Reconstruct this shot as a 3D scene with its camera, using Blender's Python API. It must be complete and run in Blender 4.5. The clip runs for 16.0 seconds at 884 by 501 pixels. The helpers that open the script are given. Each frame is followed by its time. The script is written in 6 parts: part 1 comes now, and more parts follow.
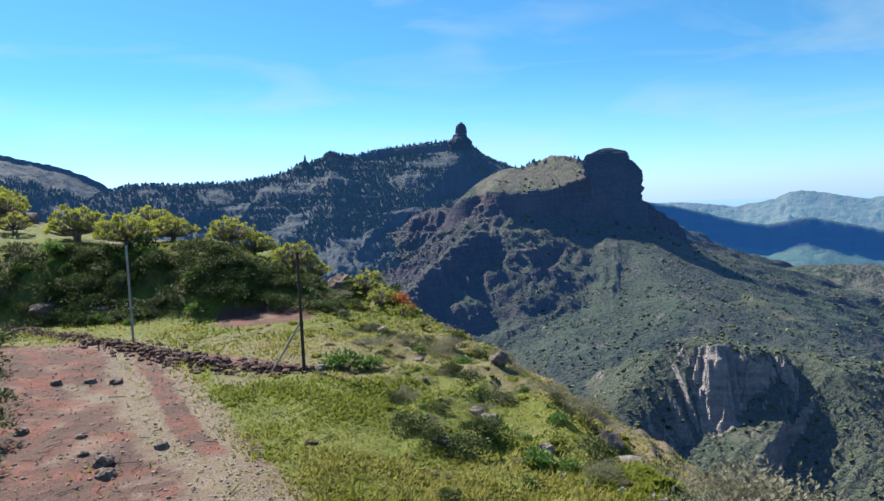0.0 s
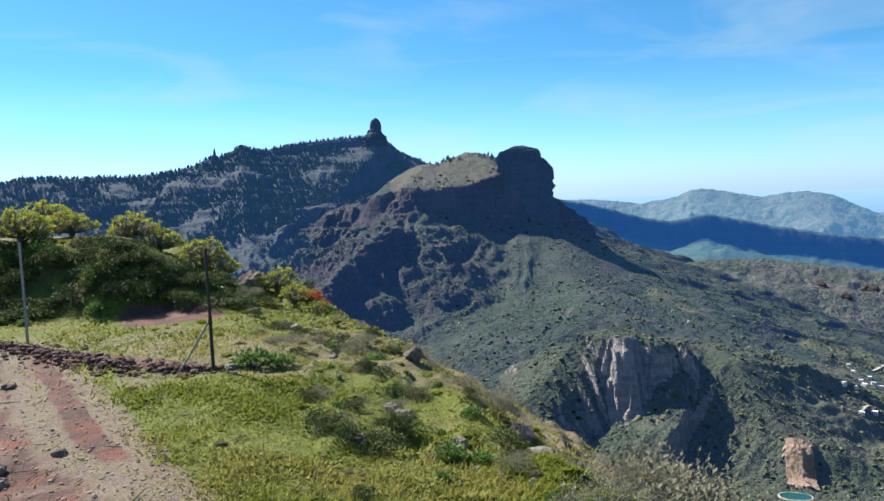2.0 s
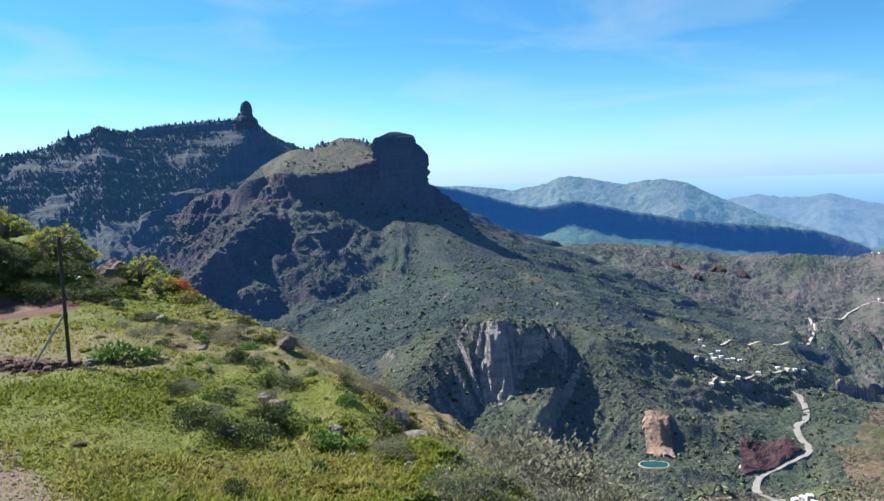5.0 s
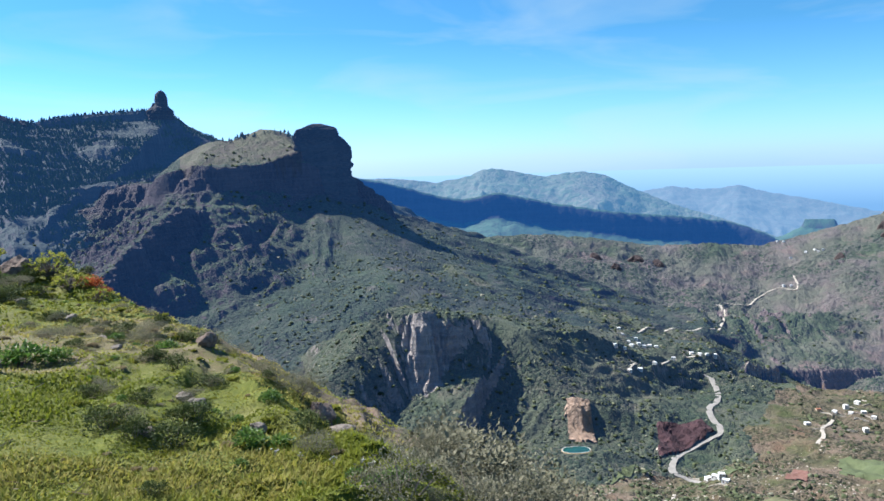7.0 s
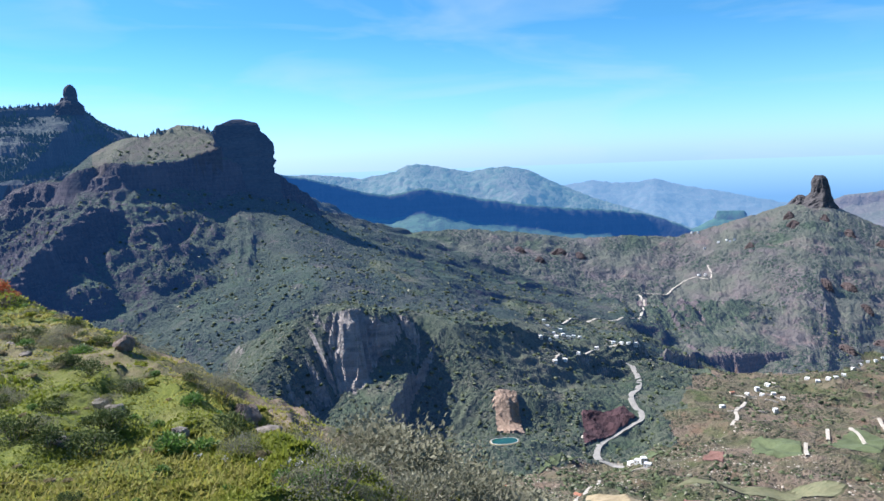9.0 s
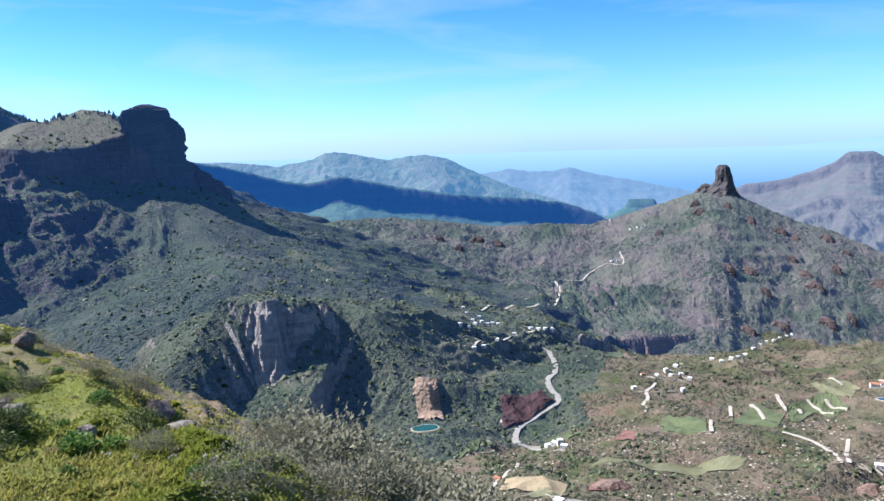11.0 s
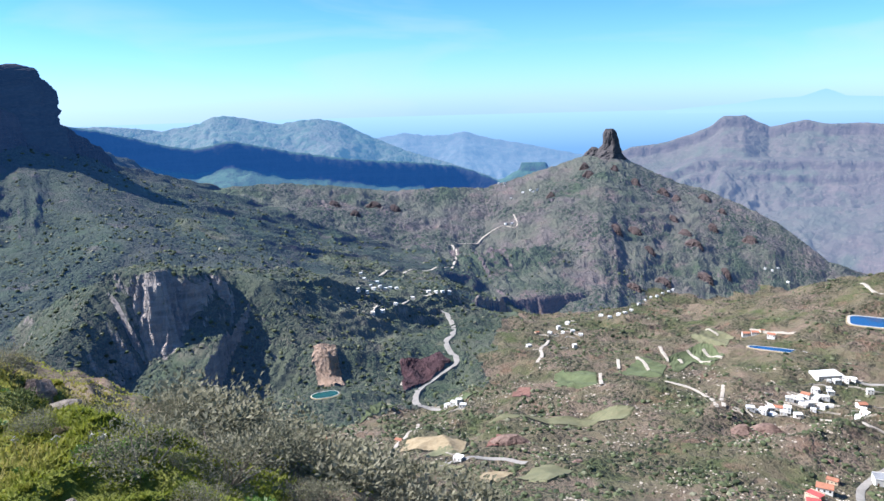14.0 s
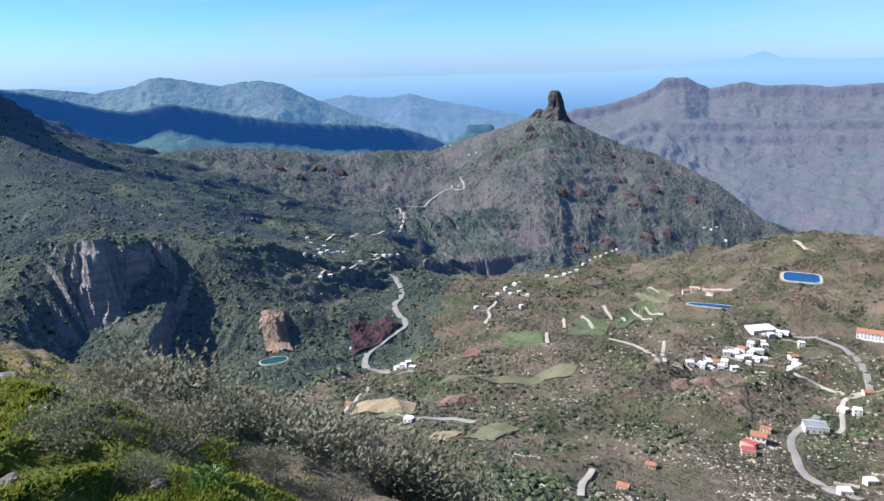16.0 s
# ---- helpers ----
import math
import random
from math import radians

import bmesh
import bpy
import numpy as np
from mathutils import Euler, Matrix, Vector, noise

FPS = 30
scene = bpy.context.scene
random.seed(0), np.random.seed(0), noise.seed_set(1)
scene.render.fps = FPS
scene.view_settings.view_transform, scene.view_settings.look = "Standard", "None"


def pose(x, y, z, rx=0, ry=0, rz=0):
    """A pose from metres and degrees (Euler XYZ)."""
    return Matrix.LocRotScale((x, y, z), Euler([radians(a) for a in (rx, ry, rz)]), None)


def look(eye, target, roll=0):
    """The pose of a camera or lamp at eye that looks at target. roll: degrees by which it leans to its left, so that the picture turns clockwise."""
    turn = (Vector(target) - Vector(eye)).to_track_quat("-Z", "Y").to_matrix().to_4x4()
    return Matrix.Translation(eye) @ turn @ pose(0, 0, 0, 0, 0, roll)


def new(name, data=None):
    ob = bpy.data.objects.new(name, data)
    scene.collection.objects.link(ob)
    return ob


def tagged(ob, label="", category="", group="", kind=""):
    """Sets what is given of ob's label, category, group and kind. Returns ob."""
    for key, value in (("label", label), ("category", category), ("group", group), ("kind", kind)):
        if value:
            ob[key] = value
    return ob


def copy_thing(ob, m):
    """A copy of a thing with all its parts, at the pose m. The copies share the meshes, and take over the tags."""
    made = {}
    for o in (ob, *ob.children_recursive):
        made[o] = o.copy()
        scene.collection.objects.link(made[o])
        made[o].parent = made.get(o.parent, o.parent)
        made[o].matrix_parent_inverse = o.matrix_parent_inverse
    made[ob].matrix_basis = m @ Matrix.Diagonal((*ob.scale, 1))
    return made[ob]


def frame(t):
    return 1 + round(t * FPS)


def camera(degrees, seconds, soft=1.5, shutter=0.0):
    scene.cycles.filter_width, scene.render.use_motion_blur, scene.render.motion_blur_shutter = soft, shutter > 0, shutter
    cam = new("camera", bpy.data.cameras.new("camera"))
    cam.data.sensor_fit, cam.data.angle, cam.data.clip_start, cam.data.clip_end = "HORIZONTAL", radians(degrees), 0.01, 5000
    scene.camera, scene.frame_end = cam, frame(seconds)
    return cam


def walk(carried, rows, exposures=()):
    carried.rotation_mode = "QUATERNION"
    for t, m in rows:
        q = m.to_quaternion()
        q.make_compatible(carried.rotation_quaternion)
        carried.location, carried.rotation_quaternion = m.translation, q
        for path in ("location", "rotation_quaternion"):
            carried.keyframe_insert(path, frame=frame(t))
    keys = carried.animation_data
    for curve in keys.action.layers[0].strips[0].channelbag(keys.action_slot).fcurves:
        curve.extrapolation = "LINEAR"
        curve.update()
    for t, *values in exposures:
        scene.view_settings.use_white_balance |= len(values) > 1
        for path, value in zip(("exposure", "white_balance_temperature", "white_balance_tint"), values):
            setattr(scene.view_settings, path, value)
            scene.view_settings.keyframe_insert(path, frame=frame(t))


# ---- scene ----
# The camera: held at arm's length by somebody who turns on the spot on a bank over the track.
EYE = 3.0
REACH = 0.14
cam = camera(61.55, 16.0)
# seconds, yaw, pitch, roll
TURNS = [
    (0, -0.00, -4.14, 2.70),
    (0.5, -1.69, -4.20, 2.68),
    (1, -3.40, -4.33, 2.58),
    (1.5, -5.02, -4.52, 2.41),
    (2, -6.56, -4.73, 2.34),
    (2.5, -8.12, -4.97, 2.29),
    (3, -9.63, -5.19, 2.27),
    (3.5, -11.22, -5.39, 2.05),
    (4, -12.87, -5.64, 2.04),
    (6.5, -20.59, -6.78, 1.72),
    (7, -21.97, -6.91, 1.85),
    (7.5, -23.41, -7.04, 1.97),
    (8, -24.84, -7.19, 2.10),
    (8.5, -26.30, -7.32, 2.13),
    (9, -27.73, -7.44, 2.12),
    (11.5, -35.54, -8.98, 1.58),
    (12, -37.06, -9.48, 1.49),
    (12.5, -38.44, -9.96, 1.44),
    (13, -39.73, -10.47, 1.42),
    (13.5, -40.85, -10.96, 1.45),
    (14, -41.98, -11.47, 1.49),
    (14.5, -43.01, -12.06, 1.47),
    (15, -44.05, -12.76, 1.47),
    (15.5, -45.07, -13.57, 1.43),
    (16, -46.11, -14.41, 1.36),
]


def standing(yaw, pitch, roll):
    a = radians(-yaw)
    return pose(REACH * math.sin(a), REACH * (math.cos(a) - 1.0), EYE, 90 + pitch, roll, yaw)


walk(cam, [(t, standing(y, p, r)) for t, y, p, r in TURNS], [(0.0, 1.16, 6350, 10), (4.0, 1.18, 6250, 10), (7.0, 1.23, 6100, 10), (9.0, 1.25, 5950, 12), (12.5, 1.31, 5900, 14), (13.5, 1.31, 5950, 14), (14.5, 1.30, 5950, 14), (15.0, 0.97, 5750, 14), (15.5, 0.95, 5800, 14), (16.0, 0.97, 5850, 14)])

# ---- light ----
SUN_AZ, SUN_EL = -43.0, 44.0          # degrees from +y towards +x, and above the horizon
world = bpy.data.worlds.new("sky")
scene.world = world
world.use_nodes = True
wt = world.node_tree
wt.nodes.clear()
w_out = wt.nodes.new("ShaderNodeOutputWorld")
w_bg = wt.nodes.new("ShaderNodeBackground")
w_sky = wt.nodes.new("ShaderNodeTexSky")
w_sky.sky_type = "NISHITA"
w_sky.sun_disc = False
w_sky.sun_elevation = radians(SUN_EL)
w_sky.sun_rotation = radians(SUN_AZ)
w_sky.altitude = 300.0
w_sky.air_density = 1.0
w_sky.dust_density = 0.3
w_sky.ozone_density = 2.5
w_bg.inputs["Strength"].default_value = 0.048
# the clear mountain air takes out red, and thin cirrus drifts in it
w_tint = wt.nodes.new("ShaderNodeMix")
w_tint.data_type, w_tint.blend_type = "RGBA", "MULTIPLY"
w_tint.inputs[0].default_value = 1.0
w_co = wt.nodes.new("ShaderNodeTexCoord")
w_map = wt.nodes.new("ShaderNodeMapping")
w_map.inputs["Scale"].default_value = (2.2, 2.2, 11.0)
w_map.inputs["Rotation"].default_value = (0.12, 0.05, 0.0)
w_noise = wt.nodes.new("ShaderNodeTexNoise")
w_noise.inputs["Scale"].default_value = 1.6
w_noise.inputs["Detail"].default_value = 6.0
w_noise.inputs["Distortion"].default_value = 0.6
w_ramp = wt.nodes.new("ShaderNodeMapRange")
w_ramp.inputs["From Min"].default_value, w_ramp.inputs["From Max"].default_value = 0.49, 0.82
w_ramp.inputs["To Max"].default_value = 0.45
w_cloud = wt.nodes.new("ShaderNodeMix")
w_cloud.data_type = "RGBA"
w_cloud.inputs[7].default_value = (6.2, 7.6, 8.0, 1.0)
w_sep = wt.nodes.new("ShaderNodeSeparateXYZ")
w_low = wt.nodes.new("ShaderNodeMapRange")
w_low.inputs["From Min"].default_value, w_low.inputs["From Max"].default_value = 0.0, 0.16
w_air = wt.nodes.new("ShaderNodeMix")
w_air.data_type = "RGBA"
w_air.inputs[6].default_value = (0.87, 1.38, 2.45, 1.0)
w_air.inputs[7].default_value = (0.46, 1.03, 1.37, 1.0)
wt.links.new(w_co.outputs["Generated"], w_sep.inputs[0])
wt.links.new(w_sep.outputs[2], w_low.inputs["Value"])
wt.links.new(w_low.outputs[0], w_air.inputs[0])
wt.links.new(w_air.outputs[2], w_tint.inputs[7])
wt.links.new(w_sky.outputs[0], w_tint.inputs[6])
wt.links.new(w_co.outputs["Generated"], w_map.inputs[0])
wt.links.new(w_map.outputs[0], w_noise.inputs["Vector"])
wt.links.new(w_noise.outputs["Fac"], w_ramp.inputs["Value"])
wt.links.new(w_ramp.outputs[0], w_cloud.inputs[0])
wt.links.new(w_tint.outputs[2], w_cloud.inputs[6])
wt.links.new(w_cloud.outputs[2], w_bg.inputs["Color"])
wt.links.new(w_bg.outputs[0], w_out.inputs["Surface"])

sun_data = bpy.data.lights.new("sun", "SUN")
sun_data.energy = 5.0
sun_data.angle = radians(0.53)
sun_data.color = (1.0, 0.95, 0.87)
sun = new("sun", sun_data)
sun_dir = Vector((math.sin(radians(SUN_AZ)) * math.cos(radians(SUN_EL)), math.cos(radians(SUN_AZ)) * math.cos(radians(SUN_EL)), math.sin(radians(SUN_EL))))
sun.matrix_world = look(sun_dir * 300.0, (0, 0, 0))

# ---- materials ----
def material(name):
    m = bpy.data.materials.new(name)
    m.use_nodes = True
    t = m.node_tree
    t.nodes.clear()
    out = t.nodes.new("ShaderNodeOutputMaterial")
    bsdf = t.nodes.new("ShaderNodeBsdfPrincipled")
    bsdf.inputs["Roughness"].default_value = 0.9
    bsdf.inputs["Specular IOR Level"].default_value = 0.2
    t.links.new(bsdf.outputs[0], out.inputs["Surface"])
    return m, t, bsdf


class Nodes:
    """Short hands for wiring a node tree."""

    def __init__(self, tree):
        self.t = tree
        self.pos = tree.nodes.new("ShaderNodeNewGeometry")

    def link(self, a, b):
        self.t.links.new(a, b)

    def noise(self, scale, detail=3.0, rough=0.6, vec=None, out="Fac"):
        n = self.t.nodes.new("ShaderNodeTexNoise")
        n.inputs["Scale"].default_value = scale
        n.inputs["Detail"].default_value = detail
        n.inputs["Roughness"].default_value = rough
        self.link(vec or self.pos.outputs["Position"], n.inputs["Vector"])
        return n.outputs[out]

    def voronoi(self, scale, out="Distance", vec=None, feature="F1"):
        n = self.t.nodes.new("ShaderNodeTexVoronoi")
        n.feature = feature
        n.inputs["Scale"].default_value = scale
        self.link(vec or self.pos.outputs["Position"], n.inputs["Vector"])
        return n.outputs[out]

    def stretch(self, sx, sy, sz):
        n = self.t.nodes.new("ShaderNodeVectorMath")
        n.operation = "MULTIPLY"
        n.inputs[1].default_value = (sx, sy, sz)
        self.link(self.pos.outputs["Position"], n.inputs[0])
        return n.outputs[0]

    def ramp(self, fac, lo, hi, a=0.0, b=1.0):
        n = self.t.nodes.new("ShaderNodeMapRange")
        n.inputs["From Min"].default_value = lo
        n.inputs["From Max"].default_value = hi
        n.inputs["To Min"].default_value = a
        n.inputs["To Max"].default_value = b
        self.link(fac, n.inputs["Value"])
        return n.outputs[0]

    def math(self, op, a, b):
        n = self.t.nodes.new("ShaderNodeMath")
        n.operation = op
        for s, v in zip(n.inputs, (a, b)):
            if isinstance(v, (int, float)):
                s.default_value = v
            else:
                self.link(v, s)
        return n.outputs[0]

    def mix(self, fac, a, b):
        n = self.t.nodes.new("ShaderNodeMix")
        n.data_type = "RGBA"
        for s, v in ((n.inputs[0], fac), (n.inputs[6], a), (n.inputs[7], b)):
            if isinstance(v, (int, float)):
                s.default_value = v
            elif isinstance(v, tuple):
                s.default_value = (*v, 1.0)
            else:
                self.link(v, s)
        return n.outputs[2]

    def attr(self, name):
        n = self.t.nodes.new("ShaderNodeAttribute")
        n.attribute_name = name
        return n.outputs["Fac"]

    def up(self):
        n = self.t.nodes.new("ShaderNodeSeparateXYZ")
        self.link(self.pos.outputs["Normal"], n.inputs[0])
        return n.outputs[2]

    def bump(self, height, strength, distance, bsdf):
        n = self.t.nodes.new("ShaderNodeBump")
        n.inputs["Strength"].default_value = strength
        n.inputs["Distance"].default_value = distance
        self.link(height, n.inputs["Height"])
        self.link(n.outputs[0], bsdf.inputs["Normal"])


def slope_material(name, scrub, dark, bare, rock, cell, cover, haze_glow=None, relief=1.0, broad=None, cliff=(0.75, 0.56)):
    """A mountainside: bare earth between round bushes, rock where it is steep; distance haze is painted in as emission.
    """
    m, t, bsdf = material(name)
    n = Nodes(t)
    v1 = n.voronoi(cell)
    v2 = n.voronoi(cell * 2.3)
    big = n.noise(cell * 0.12, 4.0)
    mid = n.noise(cell * 0.6, 4.0, 0.7)
    fine = n.noise(cell * 4.0, 3.0, 0.7)
    bush = n.math("MAXIMUM", n.ramp(v1, 0.52, 0.36), n.ramp(v2, 0.45, 0.30, 0.0, 0.8))
    bush = n.math("MULTIPLY", bush, n.ramp(n.math("ADD", n.math("MULTIPLY", mid, 0.6), n.math("MULTIPLY", big, 0.4)), cover - 0.08, cover + 0.06))
    earth = n.mix(n.ramp(fine, 0.3, 0.7), bare, tuple(c * 0.62 for c in bare))
    if broad:
        region = n.noise(broad[0], 4.0, 0.6)
        region2 = n.noise(broad[0] * 2.3, 4.0, 0.65, n.stretch(1.0, 1.0, 3.0))
        bush = n.math("MULTIPLY", bush, n.ramp(n.noise(broad[0] * 1.7, 4.0, 0.6), 0.42, 0.54, 0.15, 1.0))
        earth = n.mix(n.ramp(region, 0.46, 0.58), earth, broad[1])
        earth = n.mix(n.ramp(region2, 0.54, 0.64, 0.0, 0.9), earth, broad[2])
        specks = n.voronoi(cell * 3.1)
        earth = n.mix(n.math("MULTIPLY", n.ramp(specks, 0.22, 0.12), n.ramp(mid, 0.48, 0.6)), earth, tuple(min(0.42, 1.9 * c) for c in bare))
    earth = n.mix(n.ramp(big, 0.42, 0.6), earth, tuple(0.5 * (a + b) for a, b in zip(bare, scrub)))
    leaf = n.mix(n.ramp(fine, 0.35, 0.65), dark, scrub)
    colour = n.mix(bush, earth, leaf)
    streak = n.noise(1.0, 5.0, 0.7, n.stretch(cell * 0.9, cell * 0.9, cell * 0.22))
    strata = n.noise(1.0, 4.0, 0.6, n.stretch(cell * 0.08, cell * 0.08, cell * 1.1))
    stone = n.mix(n.ramp(streak, 0.35, 0.66), tuple(c * 0.5 for c in rock), rock)
    stone = n.mix(n.ramp(strata, 0.4, 0.62, 0.0, 0.55), stone, tuple(c * 1.25 for c in rock))
    steep = n.ramp(n.math("ADD", n.up(), n.math("MULTIPLY", n.math("SUBTRACT", mid, 0.5), 0.5)), *cliff)
    steep = n.math("MAXIMUM", steep, n.attr("rock"))
    colour = n.mix(steep, colour, stone)
    n.link(colour, bsdf.inputs["Base Color"])
    h = n.math("ADD", n.math("MULTIPLY", bush, 0.6), n.math("ADD", n.math("MULTIPLY", streak, 0.8), n.math("MULTIPLY", fine, 0.3)))
    n.bump(h, relief, 1.2 / cell, bsdf)
    # distance haze, painted in as a faint bluish glow of the surface
    if haze_glow:
        bsdf.inputs["Emission Color"].default_value = (*haze_glow[:3], 1.0)
        bsdf.inputs["Emission Strength"].default_value = haze_glow[3]
    return m


# the four-number tuple is the painted haze: emission colour and strength
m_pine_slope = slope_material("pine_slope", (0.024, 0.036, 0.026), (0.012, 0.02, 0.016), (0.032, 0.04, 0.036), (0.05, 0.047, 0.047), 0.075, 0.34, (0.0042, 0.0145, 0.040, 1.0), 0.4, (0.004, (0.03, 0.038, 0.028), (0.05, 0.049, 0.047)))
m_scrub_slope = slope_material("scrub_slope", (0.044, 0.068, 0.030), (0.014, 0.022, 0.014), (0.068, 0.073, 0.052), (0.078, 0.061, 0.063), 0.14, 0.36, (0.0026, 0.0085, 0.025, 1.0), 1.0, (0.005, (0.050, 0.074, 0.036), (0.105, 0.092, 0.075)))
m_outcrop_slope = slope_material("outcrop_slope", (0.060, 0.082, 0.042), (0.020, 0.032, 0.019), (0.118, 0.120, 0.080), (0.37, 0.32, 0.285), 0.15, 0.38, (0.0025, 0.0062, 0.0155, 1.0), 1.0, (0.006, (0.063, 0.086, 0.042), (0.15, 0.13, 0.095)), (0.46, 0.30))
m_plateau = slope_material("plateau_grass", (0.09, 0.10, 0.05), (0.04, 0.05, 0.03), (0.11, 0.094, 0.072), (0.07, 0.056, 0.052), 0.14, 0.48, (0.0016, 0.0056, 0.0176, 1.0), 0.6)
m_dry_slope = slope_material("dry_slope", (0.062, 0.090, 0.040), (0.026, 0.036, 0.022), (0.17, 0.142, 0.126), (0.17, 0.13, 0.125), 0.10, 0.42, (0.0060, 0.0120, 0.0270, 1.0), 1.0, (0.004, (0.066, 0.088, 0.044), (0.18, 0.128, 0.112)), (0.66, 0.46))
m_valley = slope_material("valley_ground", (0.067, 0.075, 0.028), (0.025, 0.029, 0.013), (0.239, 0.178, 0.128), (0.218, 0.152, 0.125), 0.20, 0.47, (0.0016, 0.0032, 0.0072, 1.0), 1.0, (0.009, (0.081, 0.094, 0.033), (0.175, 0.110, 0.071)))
# cliff shade painted in as near-black rock, distance haze as blue emission
m_blue_ridge = slope_material("shade_haze_ridge", (0.045, 0.085, 0.05), (0.03, 0.05, 0.035), (0.05, 0.10, 0.06), (0.035, 0.04, 0.045), 0.03, 0.40, (0.0048, 0.0272, 0.0920, 1.0), 0.15)
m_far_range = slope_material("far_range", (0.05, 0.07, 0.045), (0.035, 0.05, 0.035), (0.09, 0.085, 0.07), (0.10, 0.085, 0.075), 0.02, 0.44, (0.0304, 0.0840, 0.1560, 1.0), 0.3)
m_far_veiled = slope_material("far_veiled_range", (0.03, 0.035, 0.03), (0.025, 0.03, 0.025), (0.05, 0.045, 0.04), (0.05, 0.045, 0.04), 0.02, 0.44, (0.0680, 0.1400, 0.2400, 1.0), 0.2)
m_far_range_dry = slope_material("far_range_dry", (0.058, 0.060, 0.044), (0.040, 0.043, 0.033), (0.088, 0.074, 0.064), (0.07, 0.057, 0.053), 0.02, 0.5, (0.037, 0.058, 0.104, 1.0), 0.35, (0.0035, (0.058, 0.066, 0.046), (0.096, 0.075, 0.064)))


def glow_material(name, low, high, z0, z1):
    """A glowing surface without shading: painted haze colours, blended by height."""
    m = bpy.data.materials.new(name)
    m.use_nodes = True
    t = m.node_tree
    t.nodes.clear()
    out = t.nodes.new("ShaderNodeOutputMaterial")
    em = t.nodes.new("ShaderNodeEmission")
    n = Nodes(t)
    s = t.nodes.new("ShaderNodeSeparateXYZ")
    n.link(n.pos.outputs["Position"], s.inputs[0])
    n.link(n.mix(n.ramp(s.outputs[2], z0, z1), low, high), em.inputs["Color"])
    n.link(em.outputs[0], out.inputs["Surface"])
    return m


# haze over sea and island is painted into these emission colours
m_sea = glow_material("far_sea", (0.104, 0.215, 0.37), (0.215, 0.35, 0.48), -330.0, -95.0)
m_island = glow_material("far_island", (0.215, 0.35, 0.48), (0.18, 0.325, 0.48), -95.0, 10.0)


def hilltop_material():
    m, t, bsdf = material("hilltop_ground")
    n = Nodes(t)
    fine = n.noise(38.0, 4.0, 0.7)
    mid = n.noise(4.5, 4.0, 0.65)
    big = n.noise(0.55, 3.0)
    pebble = n.voronoi(42.0)
    tuft = n.noise(1.0, 3.0, 0.7, n.stretch(16.0, 16.0, 5.0))
    green = n.mix(n.ramp(mid, 0.35, 0.65), (0.082, 0.102, 0.012), (0.155, 0.162, 0.026))
    green = n.mix(n.ramp(tuft, 0.42, 0.66, 0.0, 0.7), green, (0.063, 0.078, 0.021))
    green = n.mix(n.ramp(big, 0.5, 0.72, 0.0, 0.5), green, (0.167, 0.144, 0.063))
    gravel = n.mix(n.ramp(pebble, 0.2, 0.5), (0.266, 0.215, 0.159), (0.126, 0.092, 0.067))
    gravel = n.mix(n.ramp(mid, 0.45, 0.62, 0.0, 0.55), gravel, (0.163, 0.144, 0.063))
    red = n.mix(n.ramp(fine, 0.35, 0.65), (0.205, 0.075, 0.052), (0.105, 0.042, 0.032))
    red = n.mix(n.ramp(pebble, 0.16, 0.06), red, (0.244, 0.200, 0.155))
    edge = n.math("MULTIPLY", n.math("SUBTRACT", mid, 0.5), 0.7)
    worn = n.noise(1.6, 5.0, 0.7)
    gravel = n.mix(n.ramp(worn, 0.52, 0.66, 0.0, 0.8), gravel, (0.148, 0.096, 0.067))
    gravel = n.mix(n.ramp(n.voronoi(90.0), 0.25, 0.1, 0.0, 0.7), gravel, (0.385, 0.348, 0.289))
    red = n.mix(n.ramp(worn, 0.40, 0.54), red, (0.085, 0.048, 0.037))
    red = n.mix(n.ramp(n.noise(0.9, 4.0, 0.6), 0.55, 0.7, 0.0, 0.7), red, (0.215, 0.148, 0.111))
    c = n.mix(n.ramp(n.math("ADD", n.attr("straw"), edge), 0.35, 0.6), green, gravel)
    c = n.mix(n.ramp(n.math("ADD", n.attr("soil"), n.math("MULTIPLY", edge, 1.7)), 0.28, 0.62), c, red)
    dirt = n.mix(n.ramp(fine, 0.3, 0.7), (0.056, 0.037, 0.025), (0.104, 0.074, 0.050))
    c = n.mix(n.ramp(n.math("ADD", n.up(), n.math("MULTIPLY", edge, 0.5)), 0.70, 0.52), c, dirt)
    n.link(c, bsdf.inputs["Base Color"])
    h = n.math("ADD", n.math("MULTIPLY", fine, 0.5), n.math("ADD", n.math("MULTIPLY", mid, 1.6), n.math("MULTIPLY", tuft, 0.7)))
    n.bump(h, 0.7, 0.06, bsdf)
    return m


m_hilltop = hilltop_material()


def leaf_material(name, a, b, c, glow=0.4, gloss=0.7):
    """Leaves: three tones picked per leaf, light shining through."""
    m, t, bsdf = material(name)
    n = Nodes(t)
    tone = n.attr("tone")
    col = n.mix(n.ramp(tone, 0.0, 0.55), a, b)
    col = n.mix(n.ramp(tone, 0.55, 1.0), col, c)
    col = n.mix(n.ramp(n.noise(2.5, 3.0), 0.4, 0.7, 0.0, 0.35), col, tuple(0.6 * v for v in a))
    n.link(col, bsdf.inputs["Base Color"])
    bsdf.inputs["Roughness"].default_value = gloss
    tr = t.nodes.new("ShaderNodeBsdfTranslucent")
    n.link(col, tr.inputs["Color"])
    mix = t.nodes.new("ShaderNodeMixShader")
    mix.inputs[0].default_value = glow
    out = [o for o in t.nodes if o.type == "OUTPUT_MATERIAL"][0]
    n.link(bsdf.outputs[0], mix.inputs[1])
    n.link(tr.outputs[0], mix.inputs[2])
    n.link(mix.outputs[0], out.inputs["Surface"])
    return m


